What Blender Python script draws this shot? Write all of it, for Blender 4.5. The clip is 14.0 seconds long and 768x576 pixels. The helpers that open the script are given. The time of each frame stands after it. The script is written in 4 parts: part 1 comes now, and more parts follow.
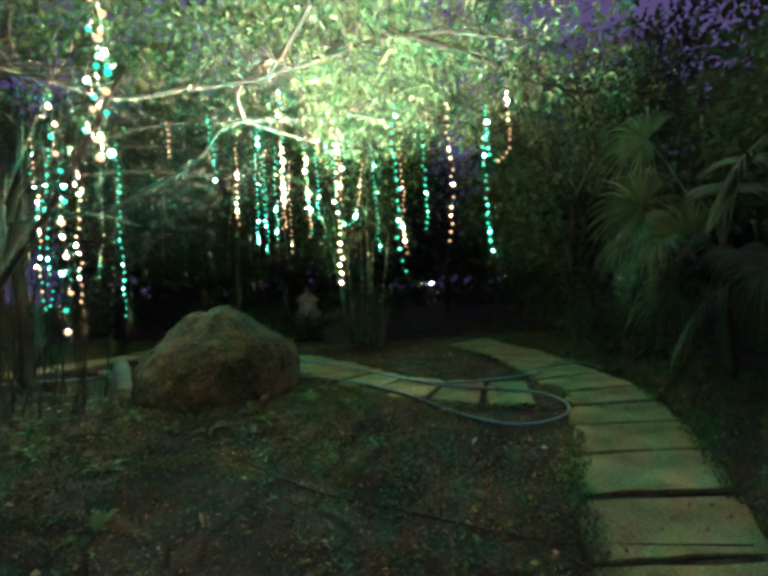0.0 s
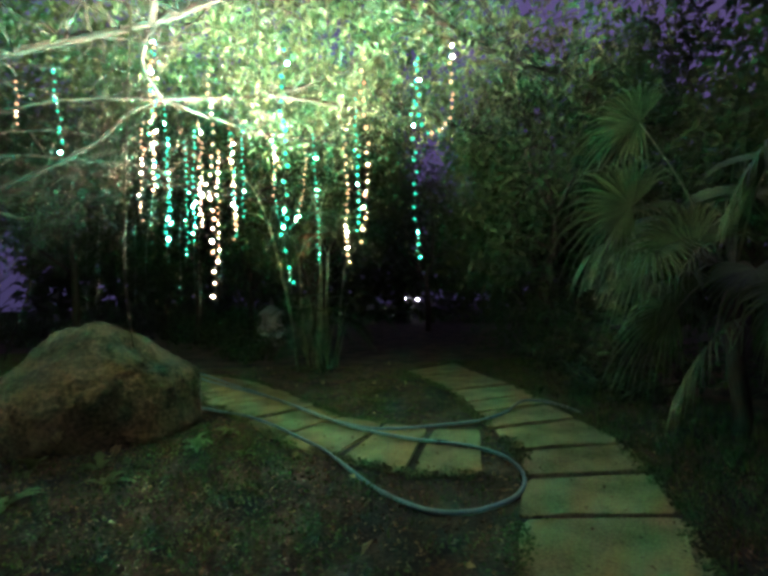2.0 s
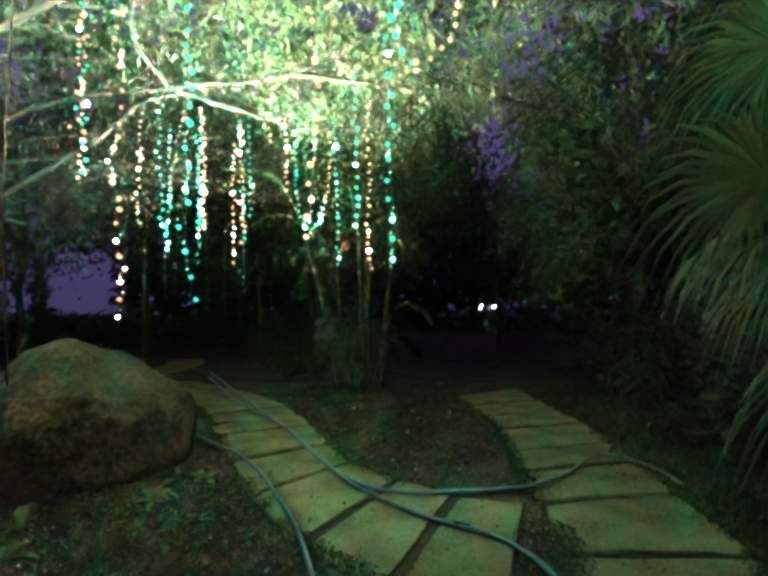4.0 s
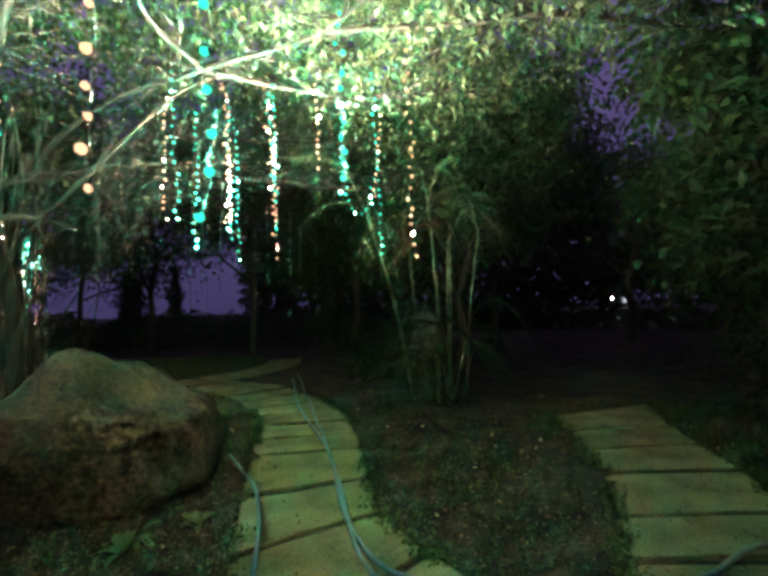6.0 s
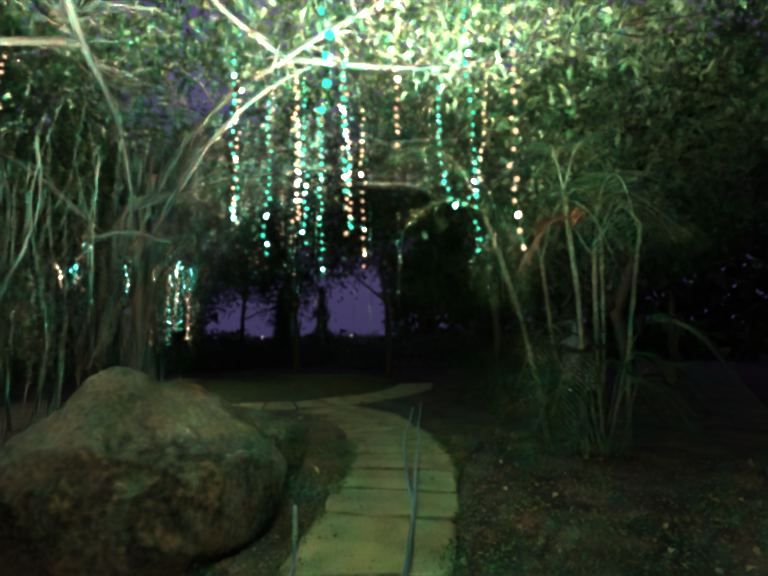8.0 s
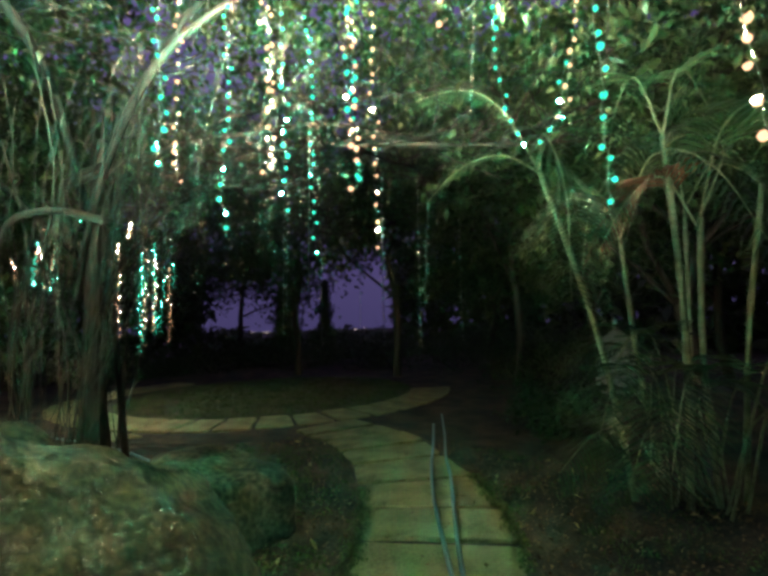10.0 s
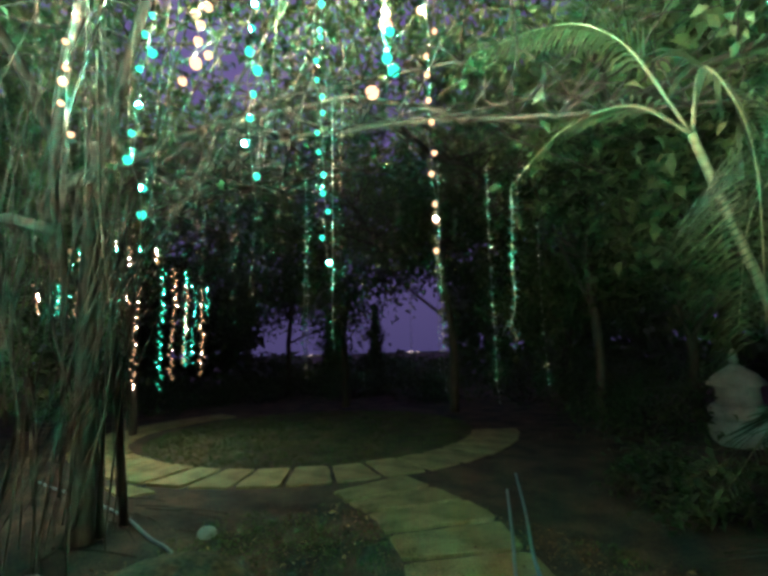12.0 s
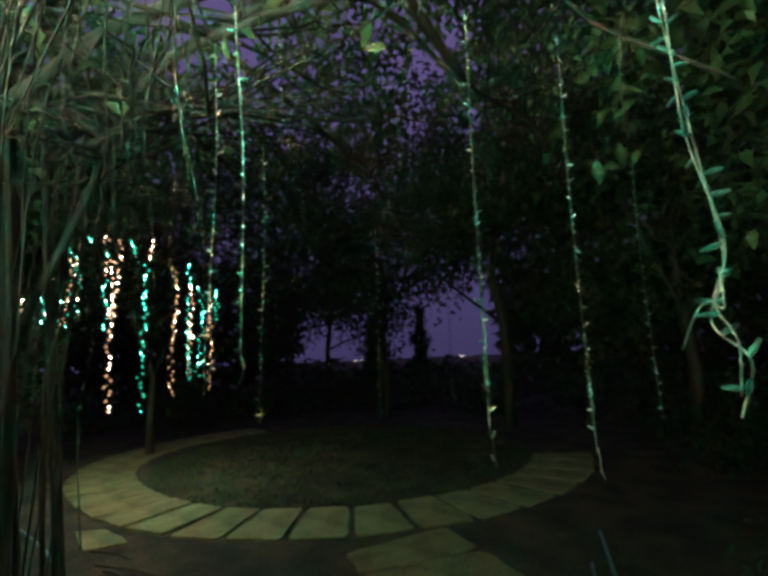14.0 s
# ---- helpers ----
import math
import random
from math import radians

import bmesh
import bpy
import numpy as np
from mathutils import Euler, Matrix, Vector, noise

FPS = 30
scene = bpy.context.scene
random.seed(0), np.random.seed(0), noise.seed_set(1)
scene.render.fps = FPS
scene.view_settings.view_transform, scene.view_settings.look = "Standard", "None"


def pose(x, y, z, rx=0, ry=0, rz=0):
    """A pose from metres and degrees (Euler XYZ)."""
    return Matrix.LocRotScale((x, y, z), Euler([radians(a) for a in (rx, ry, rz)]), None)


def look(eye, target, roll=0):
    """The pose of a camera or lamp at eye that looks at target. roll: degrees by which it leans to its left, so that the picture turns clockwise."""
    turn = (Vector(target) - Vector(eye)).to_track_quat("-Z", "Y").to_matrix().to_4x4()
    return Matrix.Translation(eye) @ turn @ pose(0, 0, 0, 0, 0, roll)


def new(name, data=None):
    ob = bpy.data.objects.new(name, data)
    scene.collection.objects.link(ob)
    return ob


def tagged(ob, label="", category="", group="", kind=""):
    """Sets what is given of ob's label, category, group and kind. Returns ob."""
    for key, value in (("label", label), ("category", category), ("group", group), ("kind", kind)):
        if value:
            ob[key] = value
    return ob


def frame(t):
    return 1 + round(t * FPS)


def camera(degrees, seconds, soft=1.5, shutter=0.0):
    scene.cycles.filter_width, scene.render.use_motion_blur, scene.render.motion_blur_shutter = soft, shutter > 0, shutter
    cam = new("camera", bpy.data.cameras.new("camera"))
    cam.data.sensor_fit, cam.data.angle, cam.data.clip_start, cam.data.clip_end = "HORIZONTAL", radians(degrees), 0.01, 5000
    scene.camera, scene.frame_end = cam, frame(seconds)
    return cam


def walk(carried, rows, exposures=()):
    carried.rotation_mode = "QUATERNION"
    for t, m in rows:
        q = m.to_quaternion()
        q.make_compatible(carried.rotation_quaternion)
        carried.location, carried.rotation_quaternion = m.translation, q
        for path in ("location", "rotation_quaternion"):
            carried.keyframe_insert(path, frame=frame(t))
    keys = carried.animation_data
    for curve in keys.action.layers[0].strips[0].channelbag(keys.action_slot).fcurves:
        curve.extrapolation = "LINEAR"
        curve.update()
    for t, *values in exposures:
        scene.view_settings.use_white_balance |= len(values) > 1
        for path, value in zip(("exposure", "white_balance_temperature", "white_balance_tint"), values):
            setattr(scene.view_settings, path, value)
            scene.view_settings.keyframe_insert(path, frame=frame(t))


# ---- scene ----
cam = camera(80.0, 14.0, soft=3.6)
PATH = [
    (0, (-0.022, 0.174, 1.499), (-0.006, 2.174, 1.501), -3.3),
    (0.5, (0.214, 0.517, 1.522), (0.238, 2.517, 1.54), -1.9),
    (1, (0.426, 0.841, 1.491), (0.414, 2.841, 1.52), -2.9),
    (1.5, (0.62, 1.256, 1.498), (0.655, 3.255, 1.518), -2.4),
    (2, (0.868, 1.642, 1.5), (0.913, 3.64, 1.564), -1.6),
    (4.5, (1.626, 3.352, 1.625), (1.241, 5.312, 1.725), -1.5),
    (5, (1.751, 3.708, 1.633), (1.278, 5.649, 1.729), -2.1),
    (5.5, (1.954, 4.084, 1.629), (1.29, 5.968, 1.729), -2.3),
    (6, (2.003, 4.457, 1.627), (1.197, 6.285, 1.72), -2.2),
    (6.5, (2.013, 4.824, 1.656), (1.025, 6.56, 1.755), -1.1),
    (7, (2.048, 5.212, 1.572), (0.858, 6.811, 1.737), -0.6),
    (9.5, (0.879, 6.773, 1.702), (-0.512, 8.197, 1.901), -1.5),
    (10, (0.541, 7.058, 1.76), (-0.817, 8.515, 1.938), -2.0),
    (10.5, (0.294, 7.372, 1.788), (-1.098, 8.797, 1.966), -1.1),
    (11, (0.064, 7.626, 1.841), (-1.434, 8.935, 2.041), -1.5),
    (11.5, (-0.25, 7.896, 1.925), (-1.754, 9.184, 2.201), -1.1),
    (12, (-0.544, 8.157, 1.962), (-2.049, 9.442, 2.246), -1.9),
    (12.5, (-0.805, 8.477, 2.015), (-2.381, 9.669, 2.326), -1.6),
    (13, (-1.097, 8.822, 2.021), (-2.72, 9.946, 2.339), 0.2),
    (13.5, (-1.408, 9.134, 2.077), (-3.035, 10.247, 2.416), -0.4),
    (14, (-1.714, 9.506, 2.044), (-3.347, 10.619, 2.355), -2.5),
]
walk(cam, [(t, look(eye, target, roll)) for t, eye, target, roll in PATH], exposures=[(0, 0.52), (7.0, 0.57), (9.5, 0.67), (11.0, 0.87), (12.5, 1.07), (13.0, 1.07), (13.5, 0.87), (14.0, 0.48)])

# ---- dusk sky ----
world = bpy.data.worlds.new("dusk")
scene.world = world
world.use_nodes = True
wn, wl = world.node_tree.nodes, world.node_tree.links
wn.clear()
w_out, w_bg = wn.new("ShaderNodeOutputWorld"), wn.new("ShaderNodeBackground")
w_co, w_sep, w_ramp = wn.new("ShaderNodeTexCoord"), wn.new("ShaderNodeSeparateXYZ"), wn.new("ShaderNodeValToRGB")
wl.new(w_co.outputs["Generated"], w_sep.inputs[0])
wl.new(w_sep.outputs["Z"], w_ramp.inputs[0])
wl.new(w_ramp.outputs[0], w_bg.inputs[0])
wl.new(w_bg.outputs[0], w_out.inputs[0])
w_ramp.color_ramp.elements[0].position, w_ramp.color_ramp.elements[0].color = 0.0, (0.29, 0.24, 0.70, 1)
w_ramp.color_ramp.elements[1].position, w_ramp.color_ramp.elements[1].color = 0.6, (0.70, 0.52, 1.40, 1)
SKY = 0.11
w_bg.inputs[1].default_value = SKY
CORE = 8800.0

rng = random.Random(7)
R = rng.uniform


# ---- materials ----
def ramp_node(n, stops):
    r = n.new("ShaderNodeValToRGB")
    while len(r.color_ramp.elements) < len(stops):
        r.color_ramp.elements.new(0.5)
    for e, (p, c) in zip(r.color_ramp.elements, stops):
        e.position, e.color = p, (*c, 1)
    return r


def surface(name, stops, scale=4.0, fine=40.0, rough=0.85, bump=0.3, dist=0.01, spec=0.3, vary=0.0, stretch=(1, 1, 1), sheen=0.0, through_light=0.0):
    """A surface whose colour follows two sizes of noise, with fine relief."""
    m = bpy.data.materials.new(name)
    m.use_nodes = True
    n, l = m.node_tree.nodes, m.node_tree.links
    b = n["Principled BSDF"]
    co, mp = n.new("ShaderNodeTexCoord"), n.new("ShaderNodeMapping")
    mp.inputs["Scale"].default_value = stretch
    l.new(co.outputs["Object"], mp.inputs[0])
    big, small = n.new("ShaderNodeTexNoise"), n.new("ShaderNodeTexNoise")
    big.inputs["Scale"].default_value, small.inputs["Scale"].default_value = scale, fine
    big.inputs["Detail"].default_value = small.inputs["Detail"].default_value = 5
    for t in (big, small):
        l.new(mp.outputs[0], t.inputs["Vector"])
    mix = n.new("ShaderNodeMath")
    mix.operation = "MULTIPLY_ADD"
    mix.inputs[1].default_value = 0.45
    l.new(small.outputs["Fac"], mix.inputs[0])
    half = n.new("ShaderNodeMath")
    half.operation = "MULTIPLY"
    half.inputs[1].default_value = 0.55
    l.new(big.outputs["Fac"], half.inputs[0])
    l.new(half.outputs[0], mix.inputs[2])
    r = ramp_node(n, stops)
    l.new(mix.outputs[0], r.inputs[0])
    colour = r.outputs[0]
    if vary:
        hsv, info, rr = n.new("ShaderNodeHueSaturation"), n.new("ShaderNodeNewGeometry"), n.new("ShaderNodeMapRange")
        rr.inputs["To Min"].default_value, rr.inputs["To Max"].default_value = 1 - vary, 1 + vary
        l.new(info.outputs["Random Per Island"], rr.inputs["Value"])
        l.new(rr.outputs[0], hsv.inputs["Value"])
        l.new(colour, hsv.inputs["Color"])
        colour = hsv.outputs[0]
    l.new(colour, b.inputs["Base Color"])
    b.inputs["Roughness"].default_value = rough
    b.inputs["Specular IOR Level"].default_value = spec
    bp = n.new("ShaderNodeBump")
    bp.inputs["Strength"].default_value, bp.inputs["Distance"].default_value = bump, dist
    l.new(mix.outputs[0], bp.inputs["Height"])
    l.new(bp.outputs[0], b.inputs["Normal"])
    if through_light:
        tr, ad, out = n.new("ShaderNodeBsdfTranslucent"), n.new("ShaderNodeMixShader"), n["Material Output"]
        l.new(colour, tr.inputs[0])
        ad.inputs[0].default_value = through_light
        l.new(b.outputs[0], ad.inputs[1])
        l.new(tr.outputs[0], ad.inputs[2])
        l.new(ad.outputs[0], out.inputs[0])
    return m


def glow(name, colour, strength):
    m = bpy.data.materials.new(name)
    m.use_nodes = True
    n, l = m.node_tree.nodes, m.node_tree.links
    n.clear()
    o, e = n.new("ShaderNodeOutputMaterial"), n.new("ShaderNodeEmission")
    e.inputs[0].default_value, e.inputs[1].default_value = (*colour, 1), strength
    l.new(e.outputs[0], o.inputs[0])
    return m


M_SOIL = surface("soil", [(0.36, (0.016, 0.016, 0.0107)), (0.47, (0.041, 0.0356, 0.0214)), (0.55, (0.0749, 0.057, 0.032)), (0.66, (0.133, 0.0926, 0.0535))], 1.6, 38, 0.95, 0.9, 0.03)
M_SLAB = surface("concrete_slab", [(0.36, (0.0811, 0.075, 0.0301)), (0.44, (0.172, 0.157, 0.0636)), (0.53, (0.258, 0.234, 0.0984)), (0.66, (0.343, 0.312, 0.138))], 2.2, 55, 0.92, 0.5, 0.008)
M_ROCK = surface("boulder_rock", [(0.37, (0.0174, 0.0193, 0.00967)), (0.45, (0.0464, 0.0426, 0.0212)), (0.53, (0.0833, 0.0696, 0.0348)), (0.64, (0.151, 0.116, 0.0581))], 2.6, 22, 0.95, 0.75, 0.035)
M_PALE = surface("pale_rock", [(0.3, (0.16, 0.155, 0.12)), (0.7, (0.3, 0.29, 0.24))], 5, 40, 0.9, 0.4, 0.01)
M_BARK = surface("fig_bark", [(0.3, (0.0216, 0.0178, 0.0113)), (0.5, (0.0405, 0.0338, 0.0216)), (0.7, (0.0594, 0.0513, 0.0338))], 3, 25, 0.9, 0.6, 0.015, stretch=(1, 1, 0.25))
M_ROOT = surface("aerial_root_bark", [(0.3, (0.0265, 0.0224, 0.0143)), (0.7, (0.087, 0.0714, 0.0459))], 4, 30, 0.9, 0.5, 0.01, vary=0.3, stretch=(1, 1, 0.2))
M_AERIAL = surface("pale_aerial_root", [(0.3, (0.0349, 0.0326, 0.0195)), (0.7, (0.0885, 0.081, 0.0488))], 4, 30, 0.85, 0.5, 0.006, vary=0.35, stretch=(1, 1, 0.2))
M_LEAF = surface("fig_leaf", [(0.3, (0.05, 0.078, 0.03)), (0.5, (0.105, 0.135, 0.055)), (0.7, (0.17, 0.195, 0.08))], 2.0, 30, 0.5, 0.1, 0.002, 0.4, vary=0.35, through_light=0.3)
M_DARKLEAF = surface("dark_leaf", [(0.3, (0.0285, 0.0499, 0.0171)), (0.7, (0.0713, 0.106, 0.0313))], 1.0, 20, 0.6, 0.1, 0.002, 0.3, vary=0.35, through_light=0.2)
M_PALM = surface("palm_leaf", [(0.3, (0.0202, 0.0403, 0.013)), (0.7, (0.049, 0.0804, 0.0259))], 3, 40, 0.5, 0.15, 0.003, 0.4, vary=0.25, through_light=0.2)
M_FAN = surface("fan_palm_leaf", [(0.3, (0.0516, 0.0886, 0.0315)), (0.7, (0.114, 0.171, 0.0601))], 3, 40, 0.35, 0.15, 0.003, 0.5, vary=0.3, through_light=0.2)
M_DRYPALM = surface("dry_palm_leaf", [(0.3, (0.07, 0.032, 0.015)), (0.7, (0.13, 0.064, 0.03))], 3, 40, 0.8, 0.2, 0.003, 0.2, vary=0.2)
M_STEM = surface("palm_stem", [(0.35, (0.0672, 0.0896, 0.0381)), (0.5, (0.134, 0.151, 0.0728)), (0.65, (0.19, 0.19, 0.106))], 2, 14, 0.6, 0.2, 0.005, stretch=(0.3, 0.3, 2.2))
M_GRASS = surface("grass", [(0.3, (0.0457, 0.0698, 0.0202)), (0.7, (0.114, 0.155, 0.0484))], 1.5, 20, 0.7, 0.1, 0.002, 0.3, vary=0.4, through_light=0.2)
M_WEED = surface("weed_leaf", [(0.3, (0.075, 0.128, 0.039)), (0.7, (0.15, 0.217, 0.0675))], 6, 40, 0.6, 0.2, 0.003, 0.3, through_light=0.2)
M_LITTER = surface("leaf_litter", [(0.3, (0.0756, 0.0504, 0.0252)), (0.55, (0.168, 0.111, 0.0554)), (0.75, (0.319, 0.227, 0.111))], 6, 30, 0.85, 0.2, 0.003, 0.2, vary=0.6)
M_YELLOW = surface("yellow_leaf", [(0.3, (0.3, 0.22, 0.08)), (0.7, (0.45, 0.36, 0.14))], 20, 60, 0.7, 0.2, 0.002, 0.3)
M_HOSE = surface("hose_rubber", [(0.3, (0.09, 0.158, 0.158)), (0.7, (0.15, 0.255, 0.247))], 5, 60, 0.5, 0.1, 0.002, 0.5)
M_HOSEPALE = surface("hose_pale", [(0.3, (0.13, 0.145, 0.115)), (0.7, (0.2, 0.215, 0.17))], 5, 60, 0.5, 0.1, 0.002, 0.5)
M_BLACK = surface("black_joint", [(0.3, (0.02, 0.02, 0.02)), (0.7, (0.04, 0.04, 0.04))], 8, 50, 0.6, 0.1, 0.002)
M_WIRE = surface("light_wire", [(0.3, (0.088, 0.11, 0.077)), (0.7, (0.176, 0.198, 0.143))], 20, 90, 0.5, 0.1, 0.001, 0.4)
M_WIREWHITE = surface("pale_wire", [(0.3, (0.192, 0.208, 0.144)), (0.7, (0.304, 0.32, 0.224))], 20, 90, 0.5, 0.1, 0.001, 0.4)
M_OFFBULB = surface("unlit_bulb", [(0.3, (0.03, 0.14, 0.10)), (0.7, (0.06, 0.22, 0.16))], 20, 90, 0.35, 0.1, 0.001, 0.5)
M_OFFPALE = surface("unlit_clear_bulb", [(0.3, (0.3, 0.32, 0.25)), (0.7, (0.42, 0.43, 0.34))], 20, 90, 0.3, 0.1, 0.001, 0.5)
M_STONE = surface("lantern_stone", [(0.3, (0.144, 0.144, 0.115)), (0.5, (0.24, 0.24, 0.195)), (0.7, (0.32, 0.32, 0.264))], 4, 40, 0.9, 0.5, 0.01)
M_ROAD = surface("asphalt", [(0.3, (0.05, 0.05, 0.05)), (0.7, (0.09, 0.085, 0.08))], 1, 40, 0.9, 0.3, 0.01)
M_CAR = surface("car_paint", [(0.3, (0.2, 0.19, 0.22)), (0.7, (0.26, 0.25, 0.28))], 3, 40, 0.35, 0.05, 0.001, 0.5)
M_GLASSDARK = surface("dark_glass", [(0.3, (0.01, 0.01, 0.015)), (0.7, (0.02, 0.02, 0.025))], 3, 40, 0.1, 0.02, 0.001, 0.6)
M_WARM = glow("warm_bulb_shell", (1.0, 0.52, 0.30), 1.35)
M_CYAN = glow("turquoise_bulb_shell", (0.04, 0.86, 0.55), 1.15)
M_WARMCORE = glow("warm_led", (1.0, 0.71, 0.58), CORE * 1.5)
M_CYANCORE = glow("turquoise_led", (0.08, 1.0, 0.84), CORE * 0.86)
M_WARMDIM = glow("dim_warm_led", (1.0, 0.71, 0.58), CORE * 0.075)
M_CYANDIM = glow("dim_turquoise_led", (0.08, 1.0, 0.84), CORE * 0.043)
M_HEAD = glow("headlight_led", (0.85, 0.85, 1.0), 260)
M_CITY = glow("far_city_lamp", (1.0, 0.75, 0.7), 2.0)


# ---- builders ----
def link(name, me, mat, parent=None, label=""):
    if mat is not None and not me.materials:
        me.materials.append(mat)
    ob = new(name, me)
    ob.parent = parent
    if label:
        ob["label"] = label
    return ob


def part(name, bm, mat, parent=None, label="", smooth=True):
    me = bpy.data.meshes.new(name)
    bm.to_mesh(me)
    bm.free()
    if smooth:
        me.polygons.foreach_set("use_smooth", [True] * len(me.polygons))
    return link(name, me, mat, parent, label)


def raw(name, verts, faces, mat, parent=None, label="", smooth=False):
    me = bpy.data.meshes.new(name)
    me.from_pydata([tuple(v) for v in verts], [], faces)
    if smooth:
        me.polygons.foreach_set("use_smooth", [True] * len(me.polygons))
    me.update()
    return link(name, me, mat, parent, label)


def thing(name, place, label, category, group="", kind=""):
    ob = new(name)
    ob.empty_display_size = 0.1
    ob.location = place
    return tagged(ob, label, category, group, kind)


def spline(pts, steps):
    """Catmull-Rom points through pts."""
    p = [Vector(q) for q in pts]
    p = [2 * p[0] - p[1]] + p + [2 * p[-1] - p[-2]]
    out = []
    for i in range(1, len(p) - 2):
        a, b, c, d = p[i - 1:i + 3]
        for s in range(steps):
            t = s / steps
            out.append(0.5 * (2 * b + (c - a) * t + (2 * a - 5 * b + 4 * c - d) * t * t + (3 * b - a - 3 * c + d) * t ** 3))
    out.append(p[-2])
    return out


def tube_into(verts, faces, pts, radii, seg=6, cap=True):
    """Adds a tapered tube along pts."""
    k = len(verts)
    n = len(pts)
    up = Vector((0.31, 0.17, 0.94))
    for i, p in enumerate(pts):
        d = (pts[min(i + 1, n - 1)] - pts[max(i - 1, 0)])
        d = d.normalized() if d.length > 1e-9 else Vector((0, 0, 1))
        u = d.cross(up if abs(d.dot(up)) < 0.95 else Vector((1, 0, 0))).normalized()
        v = d.cross(u)
        r = radii[i] if hasattr(radii, "__len__") else radii
        for s in range(seg):
            a = 2 * math.pi * s / seg
            verts.append(p + (u * math.cos(a) + v * math.sin(a)) * r)
    for i in range(n - 1):
        for s in range(seg):
            a, b = k + i * seg + s, k + i * seg + (s + 1) % seg
            faces.append((a, b, b + seg, a + seg))
    if cap:
        faces.append(tuple(k + s for s in range(seg))[::-1])
        faces.append(tuple(k + (n - 1) * seg + s for s in range(seg)))


def tube(name, pts, radii, mat, parent=None, label="", seg=6):
    v, f = [], []
    tube_into(v, f, pts, radii, seg)
    return raw(name, v, f, mat, parent, label, True)


def taper(n, a, b):
    return [a + (b - a) * i / (n - 1) for i in range(n)]


def wander(p, q, n, amount, r=rng):
    """Points from p to q that stray sideways."""
    p, q = Vector(p), Vector(q)
    return [p.lerp(q, i / (n - 1)) + Vector((r.uniform(-1, 1), r.uniform(-1, 1), r.uniform(-0.4, 0.4))) * amount * math.sin(math.pi * min(1, max(0, i / (n - 1)))) for i in range(n)]


def leaf_cloud(name, places, length, width, mat, parent=None, label="", droop=0.4, seed=1, spread=0.0):
    """Many bent leaves: each four triangles with a fold along the midrib."""
    g = np.random.default_rng(seed)
    c = np.asarray(places, float)
    n = len(c)
    yaw, pit, rol = g.uniform(0, 2 * np.pi, n), g.normal(-droop, 0.45, n), g.normal(0, 0.5, n)
    ln, wd = length * g.uniform(0.65, 1.3, n), width * g.uniform(0.7, 1.25, n)
    f = np.stack([np.cos(yaw) * np.cos(pit), np.sin(yaw) * np.cos(pit), np.sin(pit)], 1)
    s = np.stack([-np.sin(yaw), np.cos(yaw), np.zeros(n)], 1)
    u = np.cross(f, s)
    s, u = s * np.cos(rol)[:, None] + u * np.sin(rol)[:, None], u * np.cos(rol)[:, None] - s * np.sin(rol)[:, None]
    L, W = ln[:, None], wd[:, None]
    base, tip = c, c + f * L - u * L * 0.18
    mid = c + f * L * 0.45 + u * L * 0.05
    lf, rt = mid + s * W * 0.5 + u * W * 0.18, mid - s * W * 0.5 + u * W * 0.18
    v = np.stack([base, lf, tip, rt, mid], 1).reshape(-1, 3)
    k = np.arange(n)[:, None] * 5
    tri = np.concatenate([k + [0, 4, 1], k + [1, 4, 2], k + [0, 3, 4], k + [3, 2, 4]], 1).reshape(-1, 3)
    me = bpy.data.meshes.new(name)
    me.vertices.add(len(v))
    me.vertices.foreach_set("co", v.ravel())
    me.loops.add(len(tri) * 3)
    me.loops.foreach_set("vertex_index", tri.ravel())
    me.polygons.add(len(tri))
    me.polygons.foreach_set("loop_start", np.arange(len(tri)) * 3)
    me.update(calc_edges=True)
    return link(name, me, mat, parent, label)


def clumps(centres, per, radius, seed=3, flat=0.7):
    g = np.random.default_rng(seed)
    c = np.repeat(np.asarray(centres, float), per, axis=0)
    return c + g.normal(0, 1, c.shape) * np.array([radius, radius, radius * flat])


def noise_at(p, s=1.0):
    return noise.noise(Vector(p) * s)


# ---- ground: one sheet to the horizon ----
def ground_height(x, y):
    h = 0.016 * noise_at((x, y, 0), 0.9) + 0.012 * noise_at((x, y, 5), 3.1) + 0.008 * noise_at((x, y, 9), 8.0)
    return -0.022 + min(h, 0.013)


def build_ground():
    far = [60, 90, 150, 300, 700, 1600, 3000]
    xs = [-20 - f for f in reversed(far)] + list(np.arange(-20, 9.01, 0.13)) + [9 + f for f in far]
    ys = [-6 - f for f in reversed(far)] + list(np.arange(-6, 26.01, 0.13)) + [26 + f for f in far]
    v = [(x, y, ground_height(x, y) if -21 < x < 10 and -7 < y < 27 else -0.02) for y in ys for x in xs]
    w = len(xs)
    f = [(j * w + i, j * w + i + 1, (j + 1) * w + i + 1, (j + 1) * w + i) for j in range(len(ys) - 1) for i in range(w - 1)]
    ob = raw("ground", v, f, M_SOIL, smooth=True)
    tagged(ob, "bare brown garden soil with patches of weeds", "ground", kind="structure")


build_ground()


